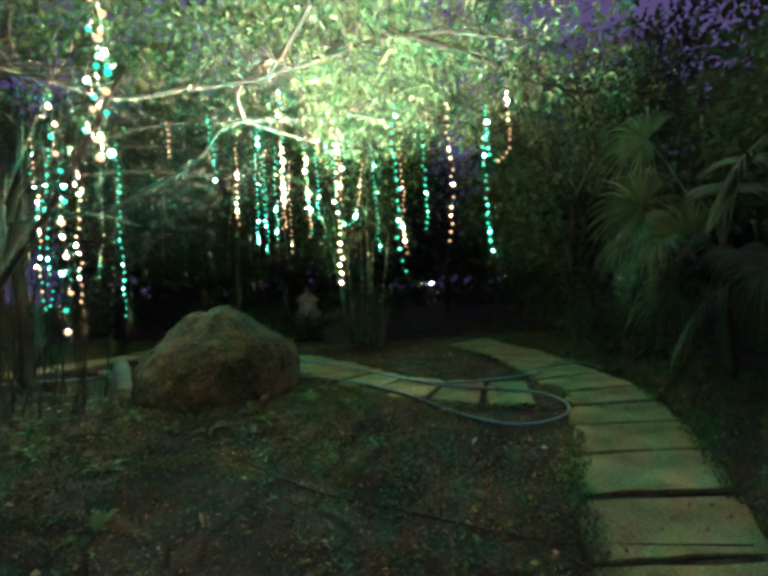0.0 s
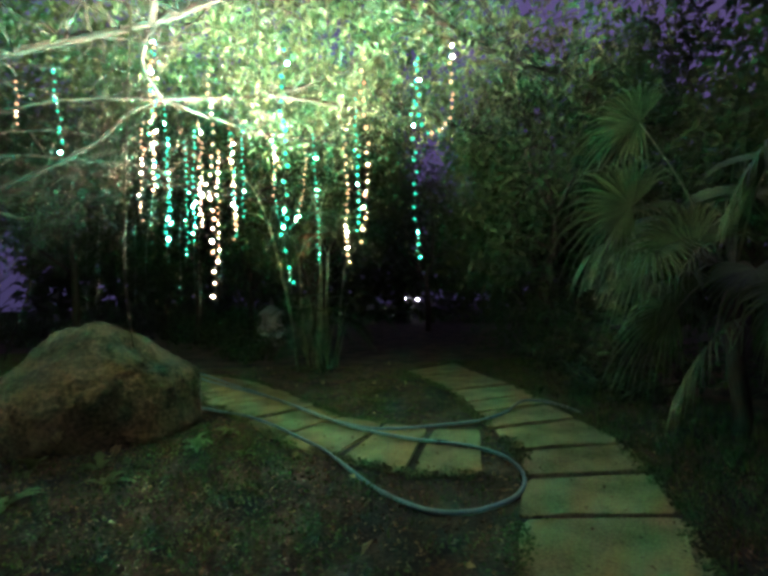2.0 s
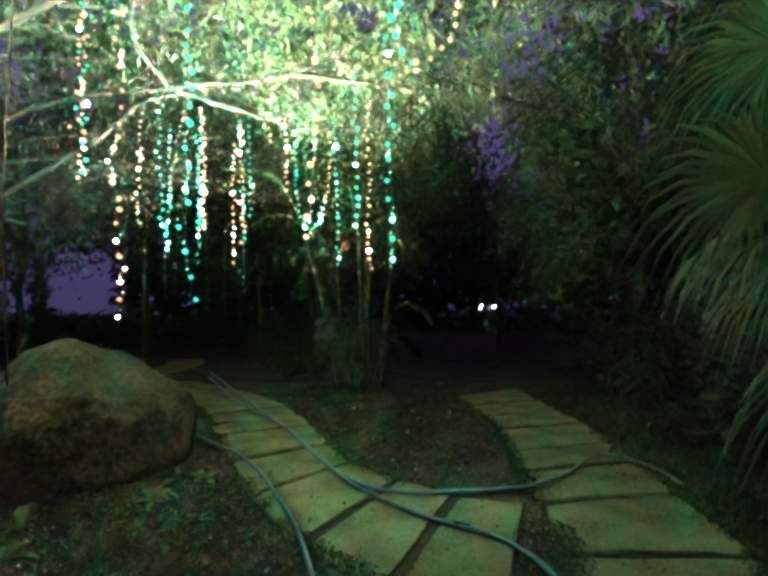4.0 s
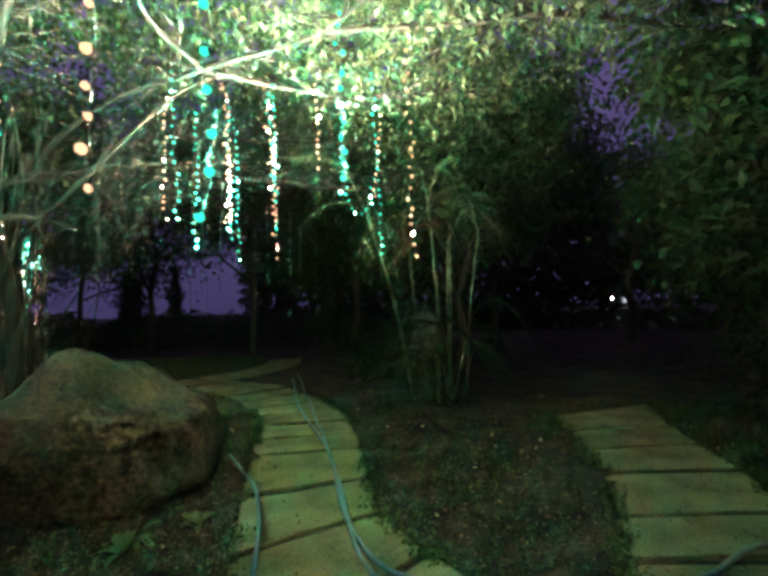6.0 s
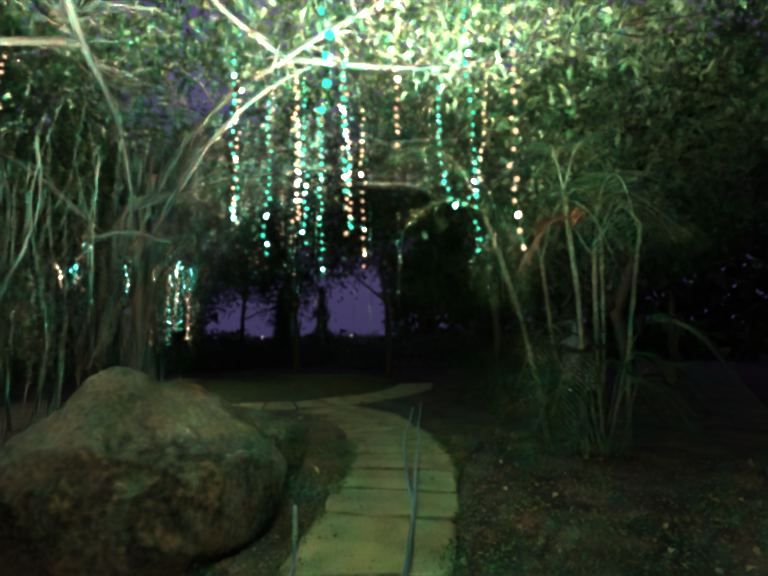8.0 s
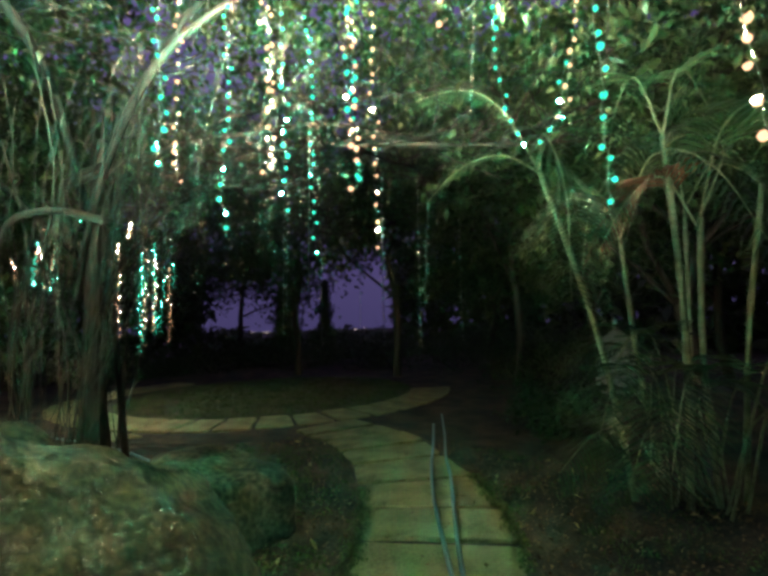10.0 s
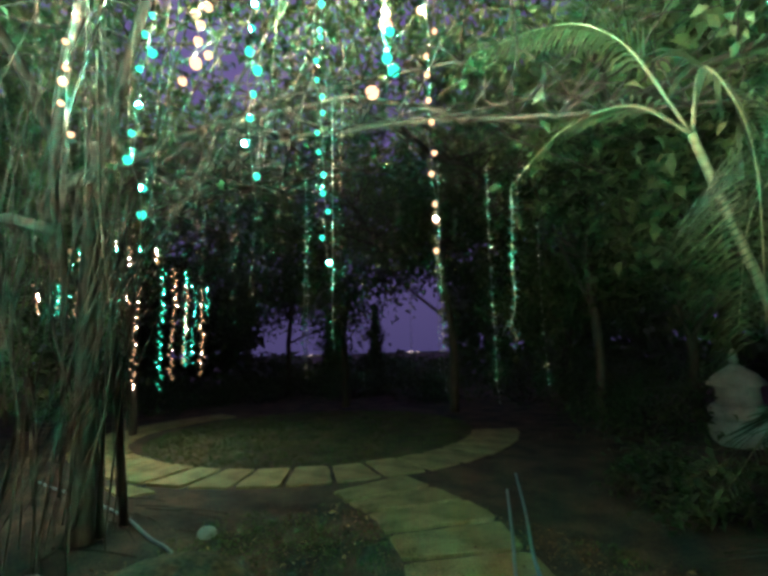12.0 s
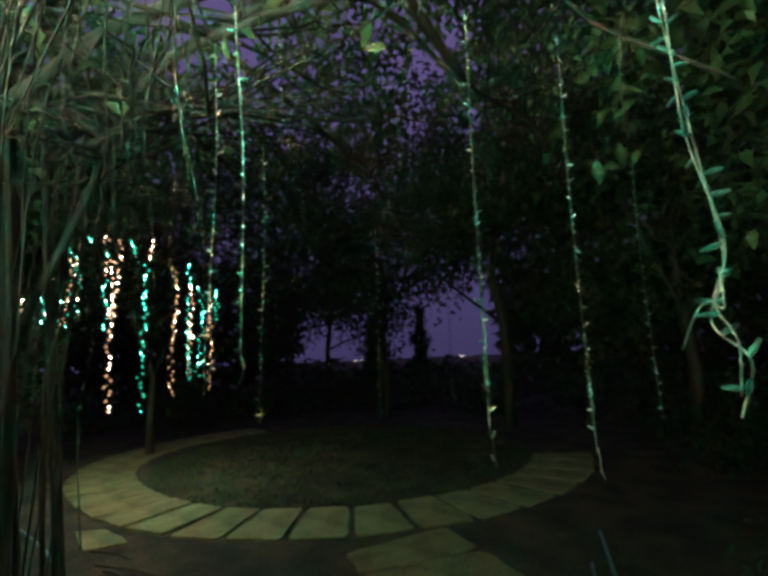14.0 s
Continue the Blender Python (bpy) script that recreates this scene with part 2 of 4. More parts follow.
# ---- stepping-stone paths ----
def slab_between(j0, j1, parent, gap=0.042, z=0.008, thick=0.07):
    """One worn slab between two joints (outer end, inner end)."""
    a, b, c, d = [Vector((*p, 0)) for p in (j0[0], j0[1], j1[1], j1[0])]
    along = ((d + c) - (a + b)).normalized() * gap
    a, b, c, d = a + along, b + along, c - along, d - along
    mid = (a + b + c + d) / 4
    rim = []
    for p, q in ((a, b), (b, c), (c, d), (d, a)):
        for t in (0.06, 0.35, 0.65, 0.94):
            o = p.lerp(q, t) + Vector((R(-1, 1), R(-1, 1), 0)) * 0.02
            rim.append(o)
    lift = z + R(-0.006, 0.010)
    tilt = Vector((R(-0.008, 0.008), R(-0.008, 0.008), 0))
    n = len(rim)
    v = []
    for s, dz in ((1.0, -thick), (1.0, -0.009), (0.985, 0.0)):
        for o in rim:
            q = mid + (o - mid) * s
            v.append(Vector((q.x, q.y, lift + dz + (o - mid).dot(tilt))) - mid)
    f = [tuple(range(2 * n, 3 * n))]
    for k in range(2):
        for i in range(n):
            f.append((k * n + i, k * n + (i + 1) % n, (k + 1) * n + (i + 1) % n, (k + 1) * n + i))
    ob = raw("slab", v, f, M_SLAB, parent)
    ob.location = mid


PATH_A = [((0.00, 0.40), (1.00, 0.33)), ((0.31, 1.10), (1.31, 1.05)), ((0.63, 1.82), (1.64, 1.77)), ((0.95, 2.55), (1.97, 2.50)), ((1.25, 3.28), (2.29, 3.24)),
          ((1.56, 4.03), (2.64, 3.99)), ((1.82, 4.79), (2.93, 4.75)), ((2.09, 5.51), (3.20, 5.53)), ((2.25, 6.20), (3.38, 6.30)), ((2.20, 7.00), (3.36, 7.34)),
          ((2.12, 7.68), (3.32, 8.16)), ((2.12, 8.35), (3.32, 8.83)), ((2.08, 9.28), (3.26, 9.75)), ((1.86, 9.98), (3.05, 10.55)), ((1.75, 10.77), (2.90, 11.37)), ((1.45, 11.50), (2.80, 12.70))]
PATH_B = [((1.76, 5.54), (2.10, 6.92)), ((1.10, 5.66), (1.50, 7.06)), ((0.45, 6.15), (0.95, 7.38)), ((-0.30, 6.88), (0.38, 7.84)), ((-0.90, 7.72), (-0.02, 8.52)),
          ((-1.57, 8.69), (-0.52, 9.33)), ((-2.00, 9.25), (-0.90, 9.90)), ((-2.42, 9.80), (-1.32, 10.60)), ((-2.85, 10.30), (-1.85, 11.15)), ((-3.40, 10.75), (-2.55, 11.80)),
          ((-4.05, 11.27), (-3.37, 12.33)), ((-4.65, 11.60), (-4.05, 12.82)), ((-5.33, 11.88), (-4.80, 13.10)), ((-5.88, 11.94), (-5.55, 13.25)), ((-6.45, 12.05), (-6.35, 13.40))]
RING = (-11.42, 14.87)
RING_OUT, RING_IN = 5.25, 4.12


def build_paths():
    pa = thing("path", (0, 0, 0), "grey-green concrete stepping-slab garden path", "path", kind="structure")
    for a, b in zip(PATH_A, PATH_A[1:]):
        slab_between(a, b, pa)
    for a, b in zip(PATH_B, PATH_B[1:]):
        slab_between(a, b, pa)
    step = 8.8

    def ring_point(angle, r):
        # the ring widens towards the roots
        r *= 1 + 0.13 * min(1.0, max(0.0, (-85 - angle) / 45))
        return RING[0] + r * math.cos(radians(angle)), RING[1] + r * math.sin(radians(angle))

    for k in range(25):
        a0, a1 = k * step - 178, (k + 1) * step - 178
        slab_between((ring_point(a0, RING_OUT), ring_point(a0, RING_IN)), (ring_point(a1, RING_OUT), ring_point(a1, RING_IN)), pa, z=0.004)
    slab_between(((-9.35, 9.62), (-9.2, 9.98)), ((-8.4, 9.72), (-8.35, 10.2)), pa, z=0.004)


build_paths()


# ---- boulders ----
def boulder(name, centre, size, yaw, label, mat, seed, crests, sub=5, category="boulder", steep=8, rough=1.0):
    """A weathered stone over an oval base; crests are (x, y, height) in metres from its centre."""
    bm = bmesh.new()
    bmesh.ops.create_icosphere(bm, subdivisions=sub, radius=1.0)
    for v in bm.verts:
        p = v.co.copy()
        r = min(1.0, math.hypot(p.x, p.y))
        w, t = 0.0, 0.0
        for cx, cy, ch in crests:
            k = 1.0 / (0.03 + (p.x * size[0] - cx) ** 2 + (p.y * size[1] - cy) ** 2) ** 1.6
            w, t = w + k, t + k * ch
        top = t / w
        n = 0.10 * noise_at(p + Vector((seed, 0, 0)), 1.3) + 0.06 * noise_at(p + Vector((0, seed, 0)), 3.1) + 0.05 * abs(noise_at(p + Vector((seed, 2, 0)), 5.5)) + 0.03 * noise_at(p, 11.0) + 0.014 * noise_at(p, 24.0)
        n *= rough
        if p.z > 0:
            z = top * (1 - r ** steep) ** 0.5 * (1 + 0.5 * n)
            under = 1.0 - 0.10 * math.exp(-z / 0.22)
        else:
            z, under = p.z * 0.2, 0.9
        q = Vector((p.x * size[0], p.y * size[1], 0)) * (1 + n) * under
        for a, o in ((20, 0.95), (-35, 0.93), (-80, 0.95), (75, 0.96), (150, 0.95)):
            d = Vector((math.cos(radians(a)), math.sin(radians(a)), 0))
            lim = o * abs(Vector((d.x * size[0], d.y * size[1], 0)).length)
            e = q.dot(d)
            if e > lim:
                q -= d * (e - lim) * 0.85
        v.co = Vector((q.x, q.y, z))
    ob = part(name, bm, mat)
    ob.location, ob.rotation_euler = centre, (0, 0, radians(yaw))
    return tagged(ob, label, category)


boulder("boulder", (-2.67, 7.56, -0.03), (1.28, 1.22, 1.4), 0, "large weathered brown boulder beside the path", M_ROCK, 3.0,
        [(0.2, -0.28, 1.42), (0.3, 0.2, 1.22), (-0.3, 0.0, 1.35), (-0.35, 0.38, 1.05), (-0.28, 0.6, 0.84), (0.05, 0.55, 0.94), (0.6, 0.95, 0.85), (0.95, 0.25, 0.9), (0.9, -0.35, 0.88), (-0.9, -0.65, 0.78), (-1.1, 0.3, 0.66), (0.5, -0.95, 0.93), (-0.4, -0.9, 0.92)], 6, steep=7, rough=0.85)
boulder("boulder", (-3.68, 9.01, -0.05), (0.92, 0.60, 0.8), 39, "lower mossy boulder behind the large one", M_ROCK, 8.0, [(-0.2, 0.05, 0.76), (0.5, 0.0, 0.62), (-0.7, 0.0, 0.6)], 5)
boulder("rock", (-4.76, 8.46, -0.03), (0.17, 0.14, 0.7), 10, "small pale upright rock at the tree roots", M_PALE, 5.0, [(0.0, 0.0, 0.72), (0.1, 0.0, 0.45), (-0.1, 0.0, 0.5), (0.0, 0.1, 0.5), (0.0, -0.1, 0.5)], 3, "rock", 3)


# ---- string lights ----
def bulb_mesh(name, shell, core, r):
    """A bulb in an added cup: glowing frosted shell, bright diode recessed in its mouth."""
    prof = [(0.05, -1.1), (0.62, -0.85), (0.95, -0.35), (1.0, 0.1), (0.92, 0.55), (0.82, 0.7), (0.74, 0.68), (0.7, 0.52)]
    seg = 8
    v = [(r * a * math.cos(2 * math.pi * s / seg), r * a * math.sin(2 * math.pi * s / seg), r * z) for a, z in prof for s in range(seg)]
    f = [(i * seg + s, i * seg + (s + 1) % seg, (i + 1) * seg + (s + 1) % seg, (i + 1) * seg + s) for i in range(len(prof) - 1) for s in range(seg)]
    f.append(tuple(range(seg))[::-1])
    f.append(tuple((len(prof) - 1) * seg + s for s in range(seg)))
    me = bpy.data.meshes.new(name)
    me.from_pydata(v, [], f)
    me.materials.append(shell)
    me.materials.append(core)
    me.polygons[len(f) - 1].material_index = 1
    me.update()
    return me


# Radii are larger than a real bulb's, standing in for the glare around it.
B_WARM, B_CYAN = bulb_mesh("warm_bulb", M_WARM, M_WARMCORE, 0.0112), bulb_mesh("turquoise_bulb", M_CYAN, M_CYANCORE, 0.0112)
B_WARM_L, B_CYAN_L = bulb_mesh("warm_bulb_large", M_WARM, M_WARMCORE, 0.0150), bulb_mesh("turquoise_bulb_large", M_CYAN, M_CYANCORE, 0.0150)

B_DIM = {"w": bulb_mesh("warm_bulb_dim", M_WARM, M_WARMDIM, 0.0112), "c": bulb_mesh("turquoise_bulb_dim", M_CYAN, M_CYANDIM, 0.0112)}


def string_light(pts, tone, spacing=0.098, strands=1, jitter=0.022, group="strings of fairy lights in the fig tree", big=0.2, small=1.0, tipped=0.16, flip=0.0):
    """A hanging wire with lit bulbs on both sides of it."""
    label = {"w": "lit warm-white fairy-light string hanging from the tree", "c": "lit turquoise fairy-light string hanging from the tree", "m": "tangled warm and turquoise lit fairy-light string"}[tone]
    top = Vector(pts[0])
    ob = thing("string_light", top, label, "string light", group)
    for s in range(strands):
        path = [p + Vector((R(-1, 1), R(-1, 1), 0)) * (0.012 if s == 0 else 0.05) - top for p in spline(pts, 8)]
        tube("wire", path, 0.002, M_WIRE, ob, seg=4)
        run = 0.0
        nxt = R(0.02, spacing)
        for a, b in zip(path, path[1:]):
            d = (b - a).length
            while run + d >= nxt:
                p = a.lerp(b, (nxt - run) / max(d, 1e-6)) + Vector((R(-1, 1), R(-1, 1), R(-0.3, 0.3))) * jitter
                c = tone if tone != "m" else ("w" if R(0, 1) < 0.55 else "c")
                lamp = new("bulb", B_DIM[c] if flip else ((B_WARM_L if c == "w" else B_CYAN_L) if R(0, 1) < big else (B_WARM if c == "w" else B_CYAN)))
                lamp.parent = ob
                lamp.location = p
                lamp.scale = (small, small, small)
                # Most cups face up: they hide the diode and throw light into the crown.
                lean = 2.6 if R(0, 1) < tipped else 0.5
                lamp.rotation_euler = (flip + R(-lean, lean), R(-lean, lean), 0)
                nxt += spacing * R(0.7, 1.3)
            run += d
    return ob


def hang(x, y, z0, z1, tone, **k):
    n, z0, z1 = 5, z0 - 0.05, min(z1, 4.3)
    pts = [(x + R(-0.03, 0.03), y + R(-0.03, 0.03), z1 + (z0 - z1) * i / (n - 1)) for i in range(n)]
    return string_light(pts, tone, **k)


# near strings, then the curtain over the path
for x, y, z0, z1, tone, n in (
        (0.23, 5.12, 1.63, 3.5, "c", 1), (-0.47, 5.46, 1.59, 3.5, "w", 1), (-1.16, 5.98, 2.63, 4.1, "m", 2), (1.25, 5.25, 1.83, 3.45, "c", 1), (0.82, 5.25, 2.03, 3.6, "w", 1),
        (-3.51, 6.43, 1.32, 3.75, "c", 1), (-2.77, 6.41, 3.51, 3.95, "w", 1), (-2.03, 5.90, 2.98, 3.8, "c", 1), (0.73, 6.84, 2.34, 3.9, "c", 1),
        (0.49, 8.67, 2.16, 4.6, "w", 1), (-0.01, 8.97, 2.26, 4.3, "c", 1), (-0.67, 8.79, 3.23, 4.6, "w", 1),
        (-1.29, 8.80, 2.58, 4.3, "m", 2), (-1.66, 8.49, 2.74, 4.5, "w", 2), (-1.76, 9.47, 2.36, 4.2, "w", 1), (-2.19, 9.22, 2.36, 4.4, "c", 1),
        (-1.88, 8.75, 2.57, 4.4, "c", 1), (-2.16, 8.49, 2.43, 4.1, "c", 1), (-2.45, 8.32, 2.81, 4.5, "w", 1), (-1.94, 7.97, 2.65, 4.3, "c", 1),
        (-1.07, 8.58, 2.85, 4.2, "c", 1)):
    hang(x, y, z0, z1, tone, strands=n)
for x, y, z0, z1, tone, n in ((-4.08, 5.71, 1.50, 3.6, "m", 1), (-3.88, 5.60, 1.53, 3.4, "c", 1), (-1.58, 2.46, 1.36, 2.55, "m", 1), (-1.11, 2.05, 2.11, 3.3, "m", 2), (-3.49, 5.52, 1.58, 3.2, "w", 1)):
    hang(x, y, z0, z1, tone, strands=n)
string_light([(-0.84, 9.69, 4.36), (-0.84, 9.69, 3.55), (-0.78, 9.71, 3.04), (-0.61, 9.73, 2.86), (-0.46, 9.72, 3.00), (-0.41, 9.72, 3.30)], "c")
string_light([(-0.27, 9.69, 4.27), (-0.32, 9.71, 3.66), (-0.41, 9.73, 3.15), (-0.53, 9.74, 2.94)], "w")
string_light([(1.27, 5.3, 3.5), (1.27, 5.28, 3.1), (1.30, 5.27, 2.9), (1.38, 5.27, 2.84)], "c")
string_light([(1.62, 5.62, 3.8), (1.59, 5.5, 3.35), (1.5, 5.36, 2.96), (1.38, 5.27, 2.84)], "w")


# ---- fig tree with aerial roots ----
fig = thing("fig_tree", (-7.3, 9.3, 0), "old fig tree with pale limbs, hanging aerial roots and green crown", "tree")
FIG = Vector((-7.3, 9.3, 0))


def fig_tube(name, pts, r0, r1, mat=M_BARK, steps=6, seg=8):
    p = [q - FIG for q in spline(pts, steps)]
    return tube(name, p, taper(len(p), r0, r1), mat, fig, seg=seg)


for i in range(5):
    a = i * 1.26
    b = Vector((-7.3 + 0.75 * math.cos(a) * R(0.4, 1), 9.25 + 0.5 * math.sin(a) * R(0.4, 1), -0.1))
    t = Vector((-7.0 + R(-0.7, 1.2), 9.3 + R(-0.6, 0.6), R(4.6, 5.6)))
    m = b.lerp(t, 0.45) + Vector((R(-0.15, 0.15), R(-0.15, 0.15), 0))
    fig_tube("trunk_stem", [b, m, t], R(0.025, 0.06), R(0.015, 0.03), M_ROOT)
BOUGHS = [
    [(-7.11, 9.03, 2.90), (-6.21, 8.95, 4.18), (-4.35, 8.91, 4.82), (-2.40, 8.87, 4.83), (-0.67, 9.04, 4.95), (0.88, 8.50, 5.18)],
    [(-7.01, 8.93, 3.48), (-5.52, 8.11, 4.76), (-3.33, 7.08, 4.60), (-1.34, 6.31, 4.44), (0.45, 5.72, 4.57), (1.99, 5.74, 4.42)],
    [(-6.91, 9.12, 2.52), (-5.92, 9.53, 3.42), (-4.85, 9.71, 3.65), (-4.27, 10.08, 3.48)],
    [(-4.85, 9.71, 3.65), (-4.46, 9.97, 3.96), (-3.41, 10.80, 4.02), (-2.12, 12.07, 3.98), (-0.86, 13.39, 4.05)],
    [(-6.81, 9.22, 4.07), (-5.54, 10.31, 4.93), (-4.00, 11.35, 5.02), (-2.31, 12.26, 4.90)],
    [(-2.40, 8.87, 4.83), (-1.65, 9.60, 4.73), (-0.73, 10.36, 4.69), (0.56, 11.05, 4.85)],
    [(-3.33, 7.08, 4.60), (-3.30, 5.90, 4.07), (-3.46, 4.34, 3.73), (-4.03, 2.60, 3.01)],
    [(-1.34, 6.31, 4.44), (-0.49, 4.70, 4.51), (-0.22, 3.08, 4.56), (0.86, 1.42, 4.74)],
    [(-0.67, 9.04, 4.95), (0.64, 9.52, 4.90), (1.94, 9.90, 4.86), (3.01, 10.61, 4.81)],
    [(0.45, 5.72, 4.57), (1.56, 6.56, 4.63), (2.57, 7.32, 4.59), (3.40, 7.67, 4.52)],
    [(-5.54, 10.31, 4.93), (-6.13, 11.62, 4.76), (-6.71, 12.90, 4.39), (-7.47, 13.97, 4.00)],
    [(-2.31, 12.26, 4.90), (-2.74, 13.81, 5.15), (-3.53, 15.51, 5.18), (-4.67, 17.03, 4.99)],
    [(-3.41, 10.80, 4.02), (-4.60, 12.68, 4.64), (-5.19, 14.36, 4.99), (-5.96, 15.91, 4.71)],
    [(-2.12, 12.07, 3.98), (-1.05, 13.57, 4.78), (-0.01, 15.11, 5.28), (1.00, 16.49, 5.58)],
    [(-2.40, 8.87, 4.83), (-2.17, 7.79, 4.95), (-1.16, 6.91, 5.06), (0.57, 7.15, 5.22)],
    [(-7.21, 8.93, 2.90), (-6.71, 7.24, 4.21), (-5.70, 5.34, 4.27), (-4.45, 3.20, 4.15)],
]
for i, l in enumerate(BOUGHS):
    fig_tube("limb", l, 0.06 if i < 2 else (0.04 if i in (2, 3) else 0.042), 0.016, M_ROOT if i in (2, 3) else M_BARK)
fig_tube("limb", [(-3.86, 3.95, -0.10), (-3.25, 3.94, 1.48), (-2.65, 3.98, 2.40), (-2.16, 4.22, 3.57)], 0.03, 0.022)
fig_tube("limb", [(-6.71, 8.75, 2.32), (-5.95, 8.63, 2.91), (-4.42, 8.40, 3.37), (-3.21, 8.43, 3.96), (-2.94, 8.96, 4.67), (-2.46, 9.39, 5.03)], 0.04, 0.026, M_ROOT)
fig_tube("aerial_root", [(-1.0, 5.3, 4.5), (-1.1, 5.32, 2.5), (-1.14, 5.38, 1.76), (-1.05, 5.33, 1.2)], 0.008, 0.006, M_AERIAL, 6, 6)
fig_tube("trunk", [(-6.91, 9.03, -0.10), (-6.86, 9.03, 1.16), (-6.91, 8.98, 2.32), (-6.71, 8.94, 3.49), (-6.12, 8.86, 4.37)], 0.15, 0.07, M_ROOT, 6, 12)
for pts, r0, r1 in (([(-6.81, 8.66, 3.09), (-6.36, 8.51, 3.75), (-5.96, 9.17, 4.11), (-5.82, 9.75, 3.90), (-5.73, 10.01, 3.80)], 0.07, 0.03), ([(-5.81, 9.77, 3.92), (-5.69, 9.87, 4.15), (-5.70, 10.07, 4.27), (-5.75, 10.58, 4.37), (-5.59, 12.25, 4.66)], 0.04, 0.025),
                    ([(-6.31, 8.57, 3.78), (-5.31, 9.28, 4.09), (-4.81, 9.58, 4.17), (-4.08, 10.14, 4.22), (-3.63, 10.47, 4.27)], 0.05, 0.035), ([(-4.45, 9.92, 4.12), (-4.60, 10.39, 4.25), (-4.89, 11.54, 4.27), (-4.89, 12.53, 4.35)], 0.018, 0.01),
                    ([(-3.70, 10.49, 4.27), (-3.95, 11.28, 4.33), (-4.06, 11.83, 4.19), (-4.15, 12.31, 4.01)], 0.03, 0.012), ([(-3.63, 10.47, 4.27), (-3.24, 11.80, 4.35), (-3.17, 12.38, 4.23), (-2.79, 13.64, 4.02)], 0.03, 0.012)):
    fig_tube("limb", pts, r0, r1, M_ROOT)
fig_tube("limb", [(-4.23, 8.42, 2.85), (-4.82, 8.12, 3.04), (-5.46, 7.88, 3.05), (-6.21, 7.81, 2.89)], 0.04, 0.03, M_ROOT)
twigs = []
for l in BOUGHS:
    s = spline(l, 5)
    for p in s[6:]:
        for k in range(6):
            q = p + Vector((R(-1.4, 1.4), R(-1.4, 1.4), R(-0.2, 0.9)))
            twigs.append((p, q))
tv, tf = [], []
for p, q in twigs:
    w = [x - FIG for x in wander(p, q, 5, 0.1)]
    tube_into(tv, tf, w, taper(5, 0.014, 0.004), 4)
raw("twigwork", tv, tf, M_BARK, fig, smooth=True)["kind"] = "stuff"
for i in range(92):
    x = R(-9.4, -3.4) if R(0, 1) < 0.6 else R(-8.0, -5.2)
    y = R(6.2, 8.1 + 0.2 * (-0.5 - x))
    if (x + 2.72) ** 2 + (y - 7.68) ** 2 < 2.6:
        continue
    top = R(3.4, 5.0)
    lean = Vector((R(-0.3, 1.0), R(-0.5, 0.5), 0))
    b = Vector((x, y, -0.1 if R(0, 1) < 0.75 else R(0.6, 1.8)))
    t = Vector((x, y, top)) + lean
    m = b.lerp(t, 0.35) + Vector((R(-0.2, 0.2), R(-0.2, 0.2), 0))
    m2 = b.lerp(t, 0.7) + Vector((R(-0.2, 0.2), R(-0.2, 0.2), 0))
    r = R(0.005, 0.014) if R(0, 1) < 0.93 else R(0.018, 0.032)
    fig_tube("aerial_root", [b, m, m2, t], r, r * 0.8, M_AERIAL, 5, 5)
for i in range(34):
    x, y, z = R(-4.7, -2.6), R(8.3, 10.0), R(2.2, 3.2)
    fig_tube("aerial_root", [(x, y, z), (x + R(-0.1, 0.1), y + R(-0.1, 0.1), z + 0.5), (x + R(-0.1, 0.25), y + R(-0.1, 0.1), R(3.9, 4.4))], R(0.002, 0.004), 0.005, M_ROOT, 5, 5)
for i in range(44):
    q = Vector((R(-5.2, -1.8), R(8.2, 9.8), R(3.7, 4.7)))
    b = Vector((R(-8.0, -5.6), R(8.0, 9.0), R(-0.05, 1.4))) if i % 3 else Vector((q.x - R(0.4, 2.2), q.y + R(-0.3, 0.3), R(1.9, 3.0)))
    m = q.lerp(b, 0.35) + Vector((R(-0.1, 0.3), R(-0.2, 0.2), R(0.0, 0.35)))
    m2 = q.lerp(b, 0.7) + Vector((R(-0.2, 0.2), R(-0.2, 0.2), R(-0.1, 0.2)))
    fig_tube("aerial_root", [q, m, m2, b], R(0.003, 0.006), R(0.003, 0.005), M_ROOT, 5, 4)
for i in range(70):
    p = spline(BOUGHS[i % len(BOUGHS)], 9)
    q = p[rng.randrange(10, len(p))]
    b = q + Vector((R(-0.25, 0.25), R(-0.25, 0.25), -R(0.4, 1.5)))
    fig_tube("aerial_root", [q, q.lerp(b, 0.5) + Vector((R(-0.05, 0.05), R(-0.05, 0.05), 0)), b], 0.006, 0.003, M_ROOT, 3, 4)
cent = [q + Vector((0, 0, 0.05)) for p, q in twigs] + [p.lerp(q, 0.6) for p, q in twigs]
leaf_at = []
for p in clumps(cent, 34, 0.33, 5, 0.8):
    inner = -9.0 < p[0] < -1.2 and p[1] > 4.0
    low = (5.75 if inner else 5.0) + 0.5 * noise_at((p[0], p[1], 1), 0.7)
    # the middle of the crown is bare under its limbs
    bare = 0.98 if inner else 0.5
    if p[2] < low and R(0, 1) < bare:
        continue
    # leaves grow in tufts
    if noise_at(p, 1.7) < -0.08:
        continue
    leaf_at.append(Vector(p) - FIG)
g = np.random.default_rng(15)
roof = []
